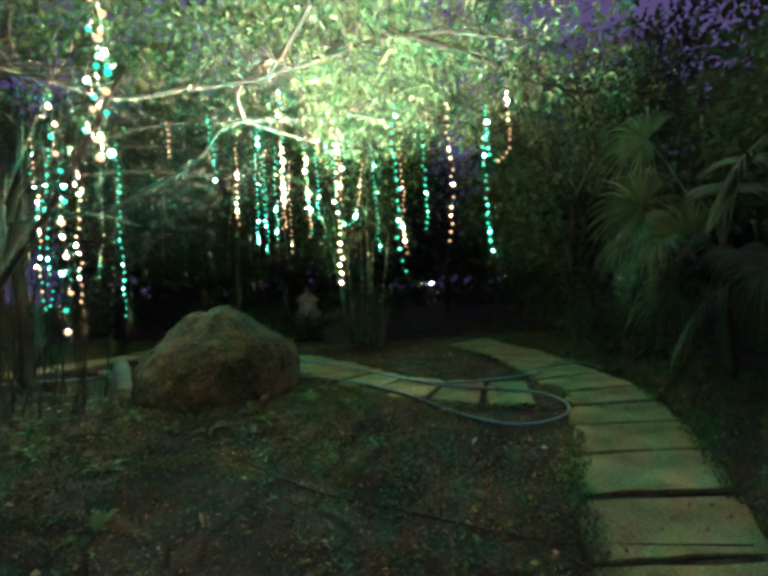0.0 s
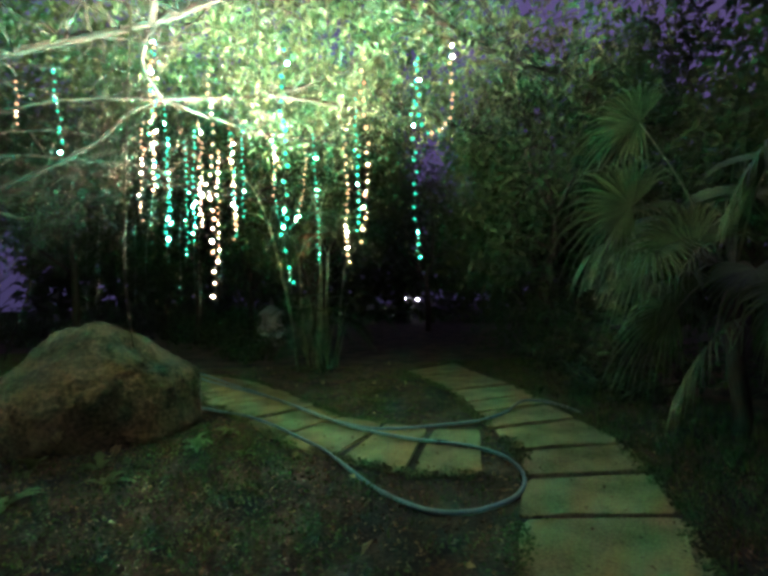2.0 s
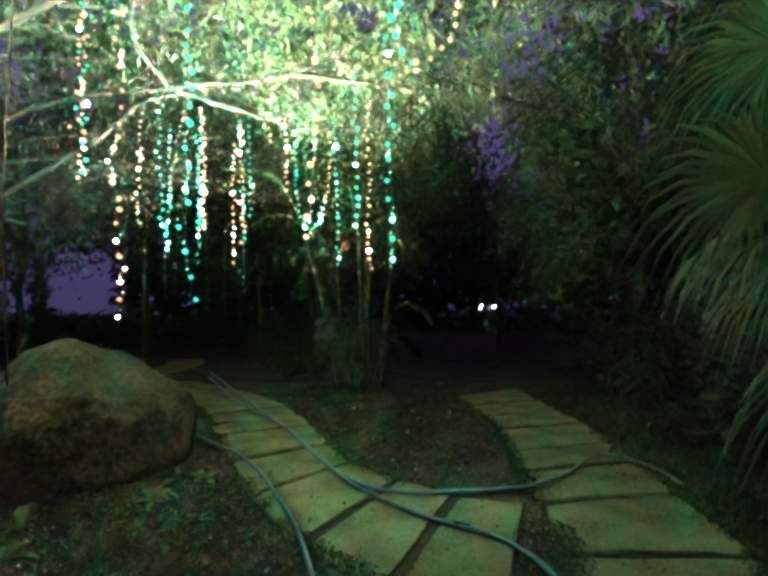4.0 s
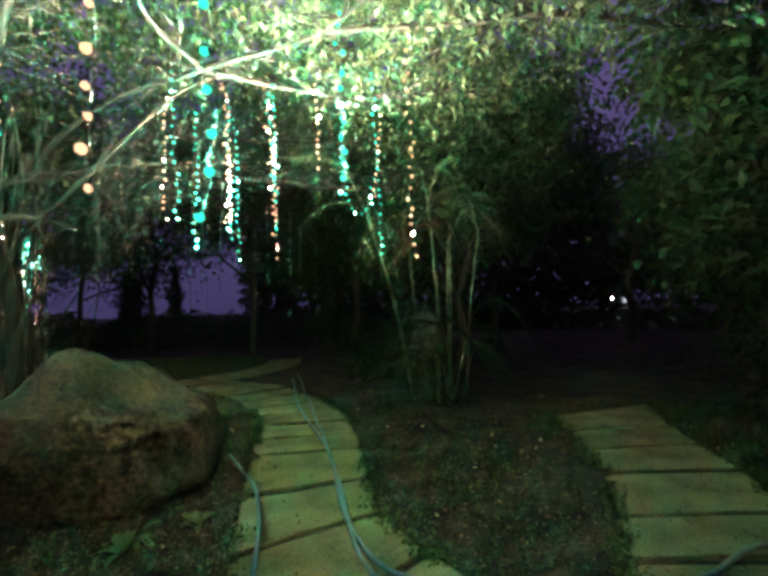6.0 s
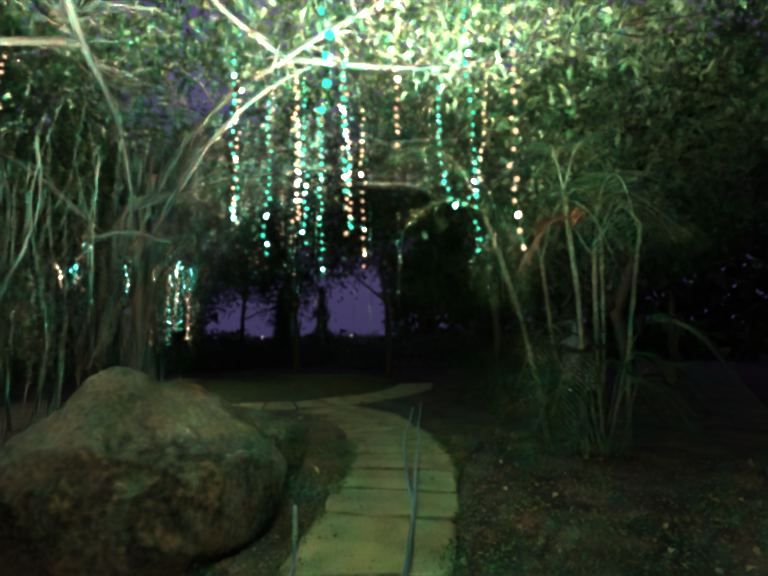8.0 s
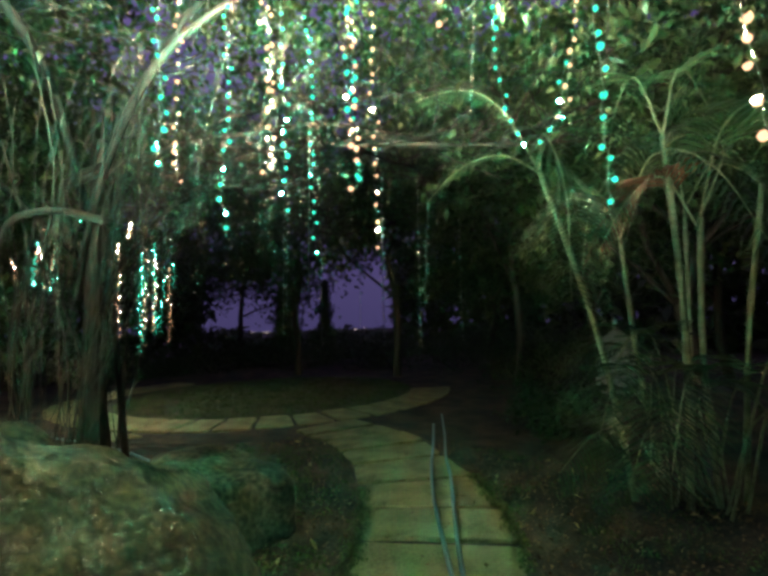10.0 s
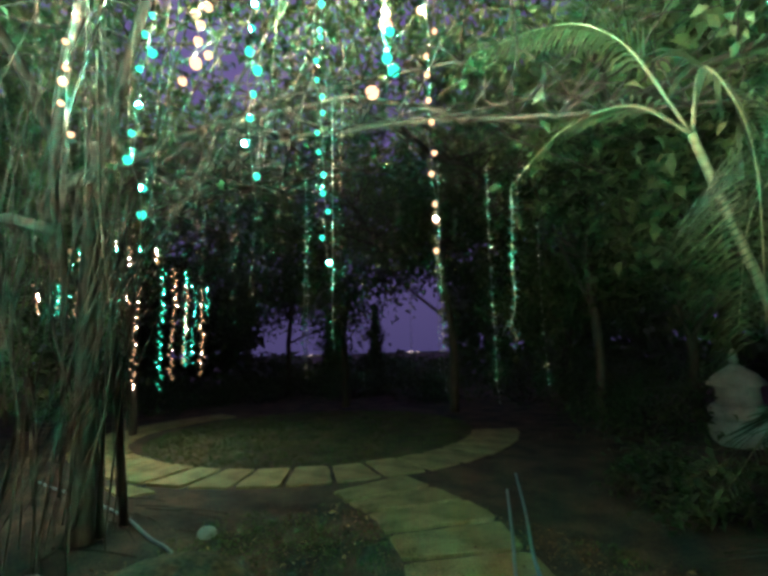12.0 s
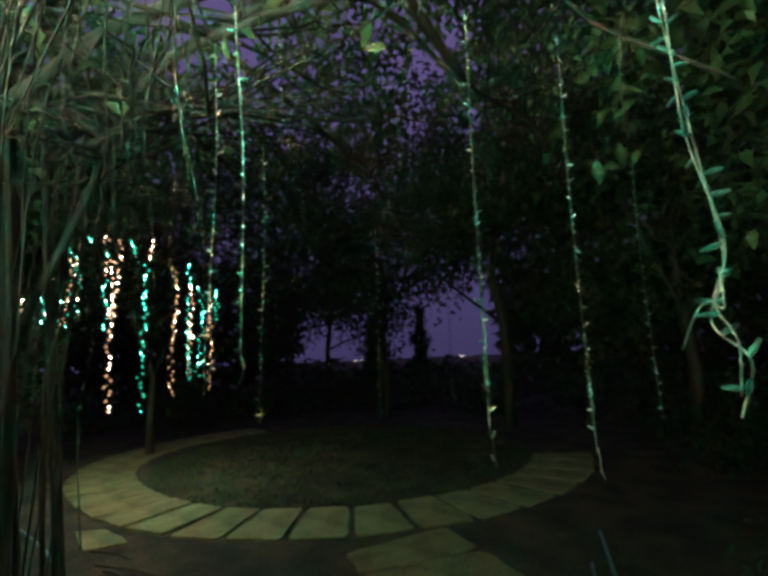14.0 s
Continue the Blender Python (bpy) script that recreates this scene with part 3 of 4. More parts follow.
for x, y in zip(g.uniform(-19, 2.6, 150000), g.uniform(1.0, 24, 150000)):
    thick = noise_at((x, y, 6), 0.45) + 0.6 * noise_at((x, y, 7), 1.5)
    if thick > (-0.42 if x < -0.4 else -0.05) and (x + 7.5) ** 2 / 110 + (y - 12) ** 2 / 121 < 1:
        roof.append((x - FIG.x, y - FIG.y, 6.3 + 0.5 * noise_at((x, y, 3), 0.4) + abs(g.normal(0, 0.5))))
# This layer's dimness is put into its colour: darker leaves than the crown below.
leaf_cloud("dimmed_upper_crown", roof, 0.17, 0.08, M_DARKLEAF, fig, "", 0.4, 12)
leaf_cloud("crown", leaf_at, 0.135, 0.06, M_LEAF, fig, "dense small green fig leaves", 0.5, 11)


# ---- other trees ----
def tree(place, height, spread, label, leaves=1500, seed=1, mat=M_DARKLEAF, leaf=0.24, low_limb=0.35, trunk=0.16):
    g = random.Random(seed)
    ob = thing("tree", place, label, "tree", "dark trees round the garden")
    top = Vector((g.uniform(-0.4, 0.4), g.uniform(-0.4, 0.4), height * 0.8))
    tp = wander((0, 0, -0.1), top, 7, 0.25, g)
    tube("trunk", tp, taper(7, trunk, trunk * 0.35), M_ROOT, ob, seg=8)
    ends = []
    for i in range(15):
        s = tp[g.randrange(2, 7)]
        a = g.uniform(0, 6.28)
        e = Vector((math.cos(a) * spread * g.uniform(0.5, 1), math.sin(a) * spread * g.uniform(0.5, 1), height * g.uniform(low_limb, 1.0)))
        w = wander(s, e, 5, 0.25, g)
        tube("limb", w, taper(5, trunk * 0.4, 0.02), M_ROOT, ob, seg=5)
        ends += [w[2], w[3], w[4]]
        ends += [e + Vector((g.uniform(-1, 1), g.uniform(-1, 1), g.uniform(-0.6, 0.8))) * spread * 0.25 for _ in range(2)]
    leaf_cloud("crown", clumps(ends, max(1, leaves // len(ends)), spread * 0.17, seed), leaf, leaf * 0.5, mat, ob, "", 0.3, seed)
    return ob


for i, (x, y, h, s, low) in enumerate(((10.5, 13.0, 9.0, 4.2, 0.25), (7.5, 16.5, 8.5, 4.0, 0.2), (8.0, 21.0, 8.5, 3.6, 0.3), (13.0, 8.0, 8.5, 4.0, 0.2), (8.8, 8.2, 6.5, 2.8, 0.15), (-1.4, 24.0, 8.5, 3.2, 0.45), (3.6, 25.0, 9.5, 4.0, 0.5),
                                       (11.0, 3.0, 8.0, 3.8, 0.2), (9.0, -3.0, 8.0, 3.8, 0.2), (1.0, -7.0, 8.0, 4.0, 0.2), (-7.0, -4.0, 7.5, 3.8, 0.2), (-11.0, 2.0, 7.5, 3.8, 0.2), (-15.0, 5.5, 7.0, 3.2, 0.2), (-18.5, 9.0, 10.0, 4.2, 0.3), (-13.5, 4.0, 9.0, 3.8, 0.3), (-13.4, 8.0, 10.0, 3.6, 0.5),
                                       (-1.2, 16.6, 7.5, 3.2, 0.45), (-4.5, 22.0, 8.0, 4.2, 0.3), (-9.5, 24.5, 8.0, 4.4, 0.42), (-22.5, 20.0, 10.0, 4.2, 0.35), (-24.0, 13.0, 11.0, 4.6, 0.25), (-15.4, 18.7, 10.5, 4.6, 0.36), (-11.0, 20.0, 11.0, 4.4, 0.4), (5.2, 12.8, 6.5, 2.6, 0.3), (-6.5, 20.8, 11.0, 4.4, 0.34))):
    tree((x, y, 0), h, s, "tall dark broad-leaved tree at the garden edge", 12000, 40 + i, low_limb=low)


def cypress(place, height, width, seed):
    """A narrow dark evergreen: an upright stem in a plume of short sprays."""
    ob = thing("cypress", place, "narrow dark evergreen standing against the dusk sky", "tree", "evergreens at the shore side")
    g = random.Random(seed)
    tube("trunk", wander((0, 0, -0.1), (0, 0, height * 0.9), 6, 0.06, g), taper(6, 0.09, 0.02), M_ROOT, ob, seg=6)
    c = []
    for _ in range(2600):
        t = g.uniform(0, 1) ** 1.3
        r = width * (1 - t) ** 0.7 * g.uniform(0.2, 1.0) * (1 + 0.35 * math.sin(t * 19 + seed))
        a = g.uniform(0, 6.28)
        c.append((r * math.cos(a), r * math.sin(a), 0.2 + t * height))
    leaf_cloud("foliage", c, 0.3, 0.09, M_DARKLEAF, ob, "", -0.8, seed)


cypress((-20.9, 22.2, 0), 5.4, 0.9, 1)
cypress((-20.2, 24.2, 0), 4.3, 0.8, 2)
cypress((-22.0, 22.4, 0), 4.0, 0.9, 3)


def bush(place, r, h, seed, label="dark low shrub at the lawn edge"):
    g = random.Random(seed)
    ob = thing("bush", place, label, "bush", "dark shrubs round the lawn")
    c = [Vector((g.uniform(-r, r), g.uniform(-r, r), g.uniform(0.1, h))) for _ in range(26)]
    v, f = [], []
    for p in c[:12]:
        tube_into(v, f, wander((p.x * 0.2, p.y * 0.2, -0.05), p, 4, 0.08, g), taper(4, 0.02, 0.006), 4)
    raw("branchwork", v, f, M_BARK, ob, smooth=True)
    leaf_cloud("foliage", clumps(c, 40, r * 0.22, seed), 0.16, 0.07, M_DARKLEAF, ob, "", 0.2, seed)


for i in range(26):
    a = radians(48 + i * 6.4)
    d = R(8.0, 12.0)
    bush((RING[0] + d * math.cos(a), RING[1] + d * math.sin(a), 0), R(1.0, 1.6), R(0.9, 1.7), 200 + i)
for i, (x, y, r, h) in enumerate(((4.6, 8.6, 1.0, 1.0), (5.2, 11.0, 1.3, 1.4), (5.6, 13.4, 1.4, 1.6), (5.6, 15.8, 1.3, 1.4), (5.4, 4.2, 1.1, 1.0), (5.0, 2.4, 1.1, 1.0), (-2.6, 14.6, 0.8, 0.6), (-4.6, 19.0, 1.2, 1.0), (6.6, 6.2, 1.2, 1.4))):
    bush((x, y, 0), r, h, 300 + i, "dark leafy shrub beside the slab path")


# ---- palms ----
def fan_leaf(parent, hub, heading, tilt, radius, seed, mat=M_FAN, roll=0.0):
    """A palmate leaf: folded leaflets from one hub, tips hanging."""
    g = random.Random(seed)
    turn = Euler((0, 0, heading)).to_matrix() @ Euler((0, -tilt, 0)).to_matrix() @ Euler((roll, 0, 0)).to_matrix()
    v, f = [], []
    n = 30
    for i in range(n):
        a = radians(-115 + 230 * i / (n - 1))
        L = radius * (0.72 + 0.28 * math.cos(a * 0.8)) * g.uniform(0.92, 1.05)
        d = Vector((math.cos(a), math.sin(a), 0))
        sd = Vector((-math.sin(a), math.cos(a), 0))
        k = len(v)
        for t, w, z in ((0.0, 0.004, 0), (0.3, 0.028, 0.02), (0.55, 0.02, 0.0), (0.78, 0.011, -0.12), (1.0, 0.003, -0.42)):
            p = d * L * t
            drop = Vector((0, 0, z * L * g.uniform(0.8, 1.3)))
            v += [Vector(hub) + turn @ (p - sd * w) + drop, Vector(hub) + turn @ (p + Vector((0, 0, 0.012 if w > 0.01 else 0))) + drop, Vector(hub) + turn @ (p + sd * w) + drop]
        for s in range(4):
            for c in range(2):
                q = k + s * 3 + c
                f.append((q, q + 1, q + 4, q + 3))
    return raw("fan_leaf", v, f, mat, parent)


def fan_palm(place, label):
    ob = thing("fan_palm", place, label, "palm tree")
    v = [Vector((0.02 * math.sin(i), 0.02 * math.cos(i * 2), i * 0.24 - 0.1)) for i in range(8)]
    tube("trunk", v, [0.085 + 0.012 * (i % 2) for i in range(8)], M_ROOT, ob, seg=10)
    g = random.Random(4)
    for i in range(20):
        a = i * 2.4 + g.uniform(-0.3, 0.3)
        up = -1.05 + 2.2 * ((i * 0.618) % 1.0)
        L = g.uniform(0.8, 1.3)
        hub = Vector((math.cos(a) * math.cos(up) * L, math.sin(a) * math.cos(up) * L, 2.0 + math.sin(up) * L))
        p = spline([(0, 0, 1.7), hub * 0.5 + Vector((0, 0, 0.95)), hub], 5)
        tube("petiole", p, taper(len(p), 0.018, 0.009), M_STEM, ob, seg=5)
        fan_leaf(ob, hub, a, up - g.uniform(0.4, 0.8), g.uniform(0.6, 0.8), i)
    # the leaves that reach over the path
    for i, (x, y, z, head, tilt, roll, r) in enumerate(((3.49, 6.18, 2.4, 178, 12, 62, 0.9), (3.83, 5.8, 1.92, 172, 38, 60, 0.72), (3.59, 5.73, 1.36, 190, -12, 58, 0.8), (3.74, 5.49, 1.04, 200, -30, 50, 0.7),
                                                        (3.68, 6.29, 3.3, 170, 0, 40, 0.8), (4.2, 5.35, 2.6, 215, -10, 55, 0.8), (3.9, 5.9, 1.7, 185, -45, 45, 0.75))):
        hub = Vector((x, y, z)) - Vector(place)
        p = spline([(0, 0, 1.6), hub * 0.55 + Vector((0, 0, 0.85)), hub], 5)
        tube("petiole", p, taper(len(p), 0.016, 0.008), M_STEM, ob, seg=5)
        fan_leaf(ob, hub, radians(head), radians(tilt), r, 60 + i, roll=radians(roll))
    return ob


fan_palm((4.75, 6.5, 0.0), "green fan palm with drooping split leaves beside the path")


def frond(parent, pts, leaflet, seed, mat=M_PALM, count=34, hang_down=0.35, bare=0.22):
    """A feather leaf: an arching rib with leaflets on both sides."""
    g = random.Random(seed)
    s = spline(pts, 8)
    rib = tube("rib", s, taper(len(s), 0.014, 0.004), M_STEM, parent, seg=5)
    v, f = [], []
    m = len(s) - 1
    for i in range(count):
        t = bare + (1 - bare) * i / (count - 1)
        x = t * m
        k = min(int(x), m - 1)
        p = s[k].lerp(s[k + 1], x - k)
        d = (s[k + 1] - s[k]).normalized()
        side = d.cross(Vector((0, 0, 1)))
        side = side.normalized() if side.length > 0.05 else Vector((1, 0, 0))
        L = leaflet * (0.45 + 0.75 * math.sin(math.pi * min(0.95, 0.15 + t * 0.8))) * g.uniform(0.88, 1.1)
        for sg in (-1, 1):
            out = (side * sg * 0.8 + d * 0.55 + Vector((0, 0, 0.15))).normalized()
            w = 0.0125
            k0 = len(v)
            for u, ww, z in ((0, 0.3, 0), (0.35, 1, -0.02), (0.7, 0.8, -0.16), (1.0, 0.1, -hang_down)):
                c = p + out * L * u + Vector((0, 0, z * L))
                v += [c - d * w * ww, c + d * w * ww + Vector((0, 0, 0.006))]
            for q in range(3):
                f.append((k0 + q * 2, k0 + q * 2 + 1, k0 + q * 2 + 3, k0 + q * 2 + 2))
    return raw("foliage", v, f, mat, rib)


def palm_stem(parent, base, top, r, seed):
    g = random.Random(seed)
    n = 26
    p = [q for q in spline([base, Vector(base).lerp(Vector(top), 0.5) + Vector((g.uniform(-0.08, 0.08), g.uniform(-0.08, 0.08), 0)), top], 14)]
    rad = [r * (1.0 + (0.16 if i % 6 == 0 else 0) - 0.25 * i / len(p)) for i in range(len(p))]
    tube("stem", p, rad, M_STEM, parent, seg=8)


areca = thing("areca_palm", (-0.35, 12.3, 0), "clump of slender ringed-stem palms with arching feather leaves", "palm tree")
AR = Vector((-0.35, 12.3, 0))
STEMS = [((-0.45, 12.20, 0.00), (-0.28, 11.55, 3.35), 0.034), ((-0.25, 12.43, 0.00), (-0.15, 12.13, 2.69), 0.034), ((-0.90, 12.17, 0.00), (-1.34, 11.43, 3.27), 0.036), ((-0.73, 12.59, 0.00), (-0.80, 11.97, 2.57), 0.03), ((-0.08, 12.75, 0.00), (0.29, 12.68, 3.02), 0.03), ((-0.68, 13.62, 0.00), (-0.50, 13.60, 3.10), 0.032)]
for i, (b, t, r) in enumerate(STEMS):
    b, t = Vector(b) - AR, Vector(t) - AR
    palm_stem(areca, b + Vector((0, 0, -0.05)), t, r, i)
    g = random.Random(90 + i)
    for k in range(0 if i == 2 else 2):
        a = g.uniform(0, 6.28)
        L = g.uniform(1.0, 1.5)
        d = Vector((math.cos(a), math.sin(a), 0))
        frond(areca, [t, t + d * L * 0.35 + Vector((0, 0, g.uniform(0.5, 0.8))), t + d * L * 0.8 + Vector((0, 0, g.uniform(0.3, 0.6))), t + d * L * 1.15 + Vector((0, 0, g.uniform(-0.5, 0.0)))], 0.42, 500 + i * 9 + k)
t3 = Vector(STEMS[2][1]) - AR
frond(areca, [t3, Vector((-1.51, 10.97, 3.38)) - AR, Vector((-1.84, 10.74, 3.28)) - AR, Vector((-2.15, 10.62, 2.99)) - AR], 0.16, 777, count=22)
frond(areca, [t3, Vector((-1.61, 11.21, 3.97)) - AR, Vector((-1.99, 11.08, 4.26)) - AR, Vector((-2.55, 10.85, 4.24)) - AR], 0.34, 776)
frond(areca, [t3, Vector((-1.18, 11.2, 3.55)) - AR, Vector((-1.02, 11.22, 3.0)) - AR, Vector((-1.12, 11.45, 2.0)) - AR], 0.62, 778, count=52, bare=0.3)
frond(areca, [Vector((-0.16, 12.02, 2.59)) - AR, Vector((-0.31, 11.60, 2.99)) - AR, Vector((-0.54, 11.38, 2.82)) - AR, Vector((-0.76, 11.17, 2.36)) - AR], 0.4, 779, M_DRYPALM)
for i in range(15):
    a = R(0, 6.28)
    d = Vector((math.cos(a), math.sin(a), 0))
    L = R(0.7, 1.25)
    h = R(0.6, 1.5)
    o = Vector((R(-0.4, 0.4), R(-0.4, 0.4), 0.05))
    frond(areca, [o, o + d * L * 0.35 + Vector((0, 0, h)), o + d * L * 0.8 + Vector((0, 0, h * 1.05)), o + d * L * 1.25 + Vector((0, 0, h * 0.55))], 0.5, 600 + i, hang_down=0.3, count=24, bare=0.4)


# ---- stone lantern ----
def lathe(name, profile, mat, parent, seg=20, label=""):
    v, f = [], []
    for r, z in profile:
        for s in range(seg):
            a = 2 * math.pi * s / seg
            v.append((r * math.cos(a), r * math.sin(a), z))
    for i in range(len(profile) - 1):
        for s in range(seg):
            a, b = i * seg + s, i * seg + (s + 1) % seg
            f.append((a, b, b + seg, a + seg))
    f.append(tuple(range(seg))[::-1])
    f.append(tuple((len(profile) - 1) * seg + s for s in range(seg)))
    return raw(name, v, f, mat, parent, label, True)


lantern = thing("stone_lantern", (-3.1, 19.4, 0), "weathered grey stone garden lantern with a pointed cap", "lantern")
lantern.scale = (0.86, 0.86, 0.92)
lathe("base", [(0.45, -0.05), (0.58, 0.05), (0.64, 0.2), (0.64, 0.38), (0.55, 0.5), (0.5, 0.53)], M_STONE, lantern)
lathe("collar", [(0.5, 0.53), (0.6, 0.58), (0.62, 0.7), (0.56, 0.8), (0.5, 0.83)], M_STONE, lantern)
lathe("drum", [(0.46, 0.83), (0.44, 0.95), (0.42, 1.1), (0.44, 1.2)], M_STONE, lantern)
lathe("cap", [(0.42, 1.2), (0.58, 1.23), (0.56, 1.3), (0.40, 1.46), (0.2, 1.58), (0.1, 1.66)], M_STONE, lantern)
lathe("finial", [(0.08, 1.66), (0.11, 1.74), (0.09, 1.84), (0.03, 1.98), (0.01, 2.0)], M_STONE, lantern, 12)


# ---- garden hose ----
def hose(pts, label, mat=M_HOSE, r=0.018):
    p = spline([(x, y, z) for x, y, z in pts], 8)
    o = p[0].copy()
    ob = tube("garden_hose", [q - o for q in p], r, mat, seg=8)
    ob.location = o
    return tagged(ob, label, "garden hose", "hoses lying on the path")


H = 0.028
hose([(-10.6, 8.9, 0.0), (-9.98, 9.03, 0.0), (-8.94, 9.32, 0.0), (-8.2, 9.47, 0.0), (-7.4, 9.6, 0.0), (-6.47, 9.64, 0.0), (-5.92, 9.7, 0.0), (-5.1, 9.6, 0.0)], "teal garden hose lying on the soil by the roots")
hose([(-4.6, 13.75, H), (-3.7, 12.55, H), (-3.12, 11.75, H), (-2.45, 10.9, H), (-1.6, 9.95, H), (-0.72, 8.96, H), (0.04, 7.85, H), (0.47, 7.34, H), (0.79, 7.09, H), (1.14, 7.04, H), (1.52, 7.1, H), (1.86, 7.17, H), (2.17, 7.3, H), (2.41, 7.5, H), (2.6, 7.7, H)], "teal rubber garden hose lying along the slab path")
hose([(2.6, 7.7, H), (2.76, 7.9, 0.06), (2.95, 8.05, 0.08), (3.22, 8.02, 0.06), (3.42, 7.78, 0.03), (3.5, 7.5, 0.0)], "pale end of the garden hose across the slabs", M_HOSEPALE)
hose([(-5.0, 14.55, H), (-3.96, 13.2, H), (-3.21, 12.18, H), (-2.7, 11.56, H), (-1.78, 10.33, H), (-1.17, 9.55, H), (-0.11, 8.12, H), (0.47, 7.28, H), (0.86, 6.9, H), (1.28, 6.58, H), (1.55, 6.45, H), (1.8, 6.3, H), (2.0, 6.06, H), (2.09, 5.75, H), (2.06, 5.42, H), (1.9, 5.1, H), (1.64, 4.95, 0.01), (1.39, 4.9, 0.01), (1.16, 4.99, 0.01),
      (0.89, 5.3, 0.01), (0.68, 5.67, 0.01), (0.33, 6.32, H), (0.0, 6.8, H), (-0.4, 7.35, H), (-0.85, 7.85, H), (-1.21, 8.14, 0.02), (-1.84, 8.6, 0.02)], "teal rubber garden hose looped on the slabs")
joint = tube("hose_joint", [Vector((-0.07, 0.03, 0)), Vector((-0.02, 0.008, 0)), Vector((0.02, -0.008, 0)), Vector((0.07, -0.03, 0))], [0.022, 0.025, 0.025, 0.022], M_BLACK, seg=10)
joint.location = (1.53, 6.47, H)
tagged(joint, "black plastic joint between two hose lengths", "hose joint")


# ---- unlit strings ----
def unlit_string(pts, label="unlit pale fairy-light string hanging from the branches", mat=M_WIRE, bulb=None, spacing=0.088, r=0.0034, curl=True):
    top = Vector(pts[0])
    ob = thing("unlit_string_light", top, label, "string light", "unlit fairy-light strings")
    p = [q - top for q in spline(pts, 8)]
    if curl:
        e = p[-1]
        p += [e + Vector((0.015, 0, -0.03)), e + Vector((0.0, 0.012, -0.06)), e + Vector((0.03, -0.01, -0.11))]
    tube("wire", p, r, mat, ob, seg=5)
    run, nxt = 0.0, 0.05
    for a, b in zip(p, p[1:]):
        d = (b - a).length
        while run + d >= nxt:
            o = a.lerp(b, (nxt - run) / d)
            w = Vector((R(-1, 1), R(-1, 1), R(-0.2, 0.5))).normalized()
            tube("bulb", [o, o + w * 0.012, o + w * 0.03], [0.0035, 0.0055, 0.003], bulb or M_OFFPALE, ob, seg=5)
            nxt += spacing * R(0.85, 1.15)
        run += d
    return ob


for x, y, z0, z1 in ((-2.95, 10.81, 1.76, 3.5), (-2.92, 11.42, 1.62, 3.6), (-4.31, 10.41, 1.84, 3.4), (-3.56, 9.94, 2.04, 3.4), (-5.55, 12.03, 1.60, 3.4), (-4.89, 12.85, 1.71, 3.6), (-6.33, 13.69, 1.61, 3.4), (-3.47, 13.15, 1.63, 3.5)):
    unlit_string([(x + 0.02, y, z1), (x - 0.02, y + 0.02, z0 * 0.4 + z1 * 0.6), (x, y - 0.02, z0)])
unlit_string([(-3.005, 9.839, 3.699), (-3.123, 9.912, 3.098), (-3.201, 9.958, 2.698), (-3.221, 9.957, 2.098)], mat=M_WIREWHITE, bulb=M_OFFBULB)
TWIN = [(-2.145, 10.617, 2.982), (-2.105, 10.539, 2.749), (-2.044, 10.433, 2.425), (-1.993, 10.336, 2.181), (-2.011, 10.305, 2.080), (-1.973, 10.317, 2.020), (-1.992, 10.306, 1.939)]
unlit_string(TWIN, "twisted pale twin wire with turquoise unlit bulbs on a palm leaf", M_WIREWHITE, M_OFFBULB, 0.05, 0.0022, curl=False)
unlit_string([(x + 0.012 * math.sin(i * 2.1), y + 0.012 * math.cos(i * 2.1), z + 0.03) for i, (x, y, z) in enumerate(TWIN)], "second strand of the twisted pale wire on the palm leaf", M_WIREWHITE, M_OFFBULB, 0.12, 0.0022, curl=False)

unlit_string([(-1.992, 10.306, 2.161), (-1.992, 10.306, 2.100), (-2.006, 10.295, 2.110), (-2.025, 10.294, 2.095), (-2.048, 10.283, 2.039)], "curled loose end of the twisted pale wire", M_WIREWHITE, M_OFFBULB, 0.2, 0.002, curl=False)

# far tree hung with lights
FARG = "fairy-light strings in the far tree"
for x, y, z0, z1, tone in ((-8.93, 10.32, 1.50, 3.56, "c"), (-8.91, 9.91, 1.55, 3.62, "w"), (-10.69, 10.99, 1.58, 3.93, "w"), (-10.81, 11.28, 1.86, 4.03, "c"), (-11.00, 11.32, 1.91, 3.62, "w"), (-11.04, 11.53, 1.94, 3.64, "c"),
                           (-11.17, 11.73, 1.63, 3.57, "w"), (-11.22, 11.88, 3.04, 3.64, "c"), (-9.99, 10.01, 2.92, 3.86, "w"), (-10.50, 9.91, 2.73, 4.04, "m"), (-11.57, 9.39, 2.86, 4.53, "m"), (-11.97, 9.51, 3.07, 4.69, "m"),
                           (-11.78, 9.26, 2.95, 4.5, "m"), (-11.58, 9.11, 3.01, 3.95, "m"), (-11.58, 9.03, 2.92, 3.55, "c"), (-11.58, 8.73, 2.99, 3.53, "w"), (-10.54, 9.64, 4.26, 4.72, "c"), (-10.51, 9.87, 4.12, 4.6, "m"), (-10.49, 10.09, 3.99, 4.5, "w"), (-10.45, 10.28, 4.10, 4.7, "c"), (-10.39, 10.57, 3.97, 4.72, "w")):
    hang(x, y, z0, z1, tone, group=FARG, spacing=0.075, big=0.0, small=0.95, jitter=0.045, tipped=0.05, flip=math.pi)
tree((-14.8, 11.2, 0), 7.2, 3.6, "dark far tree hung with fairy lights", 6000, 77, M_DARKLEAF, 0.15, 0.72, trunk=0.11)


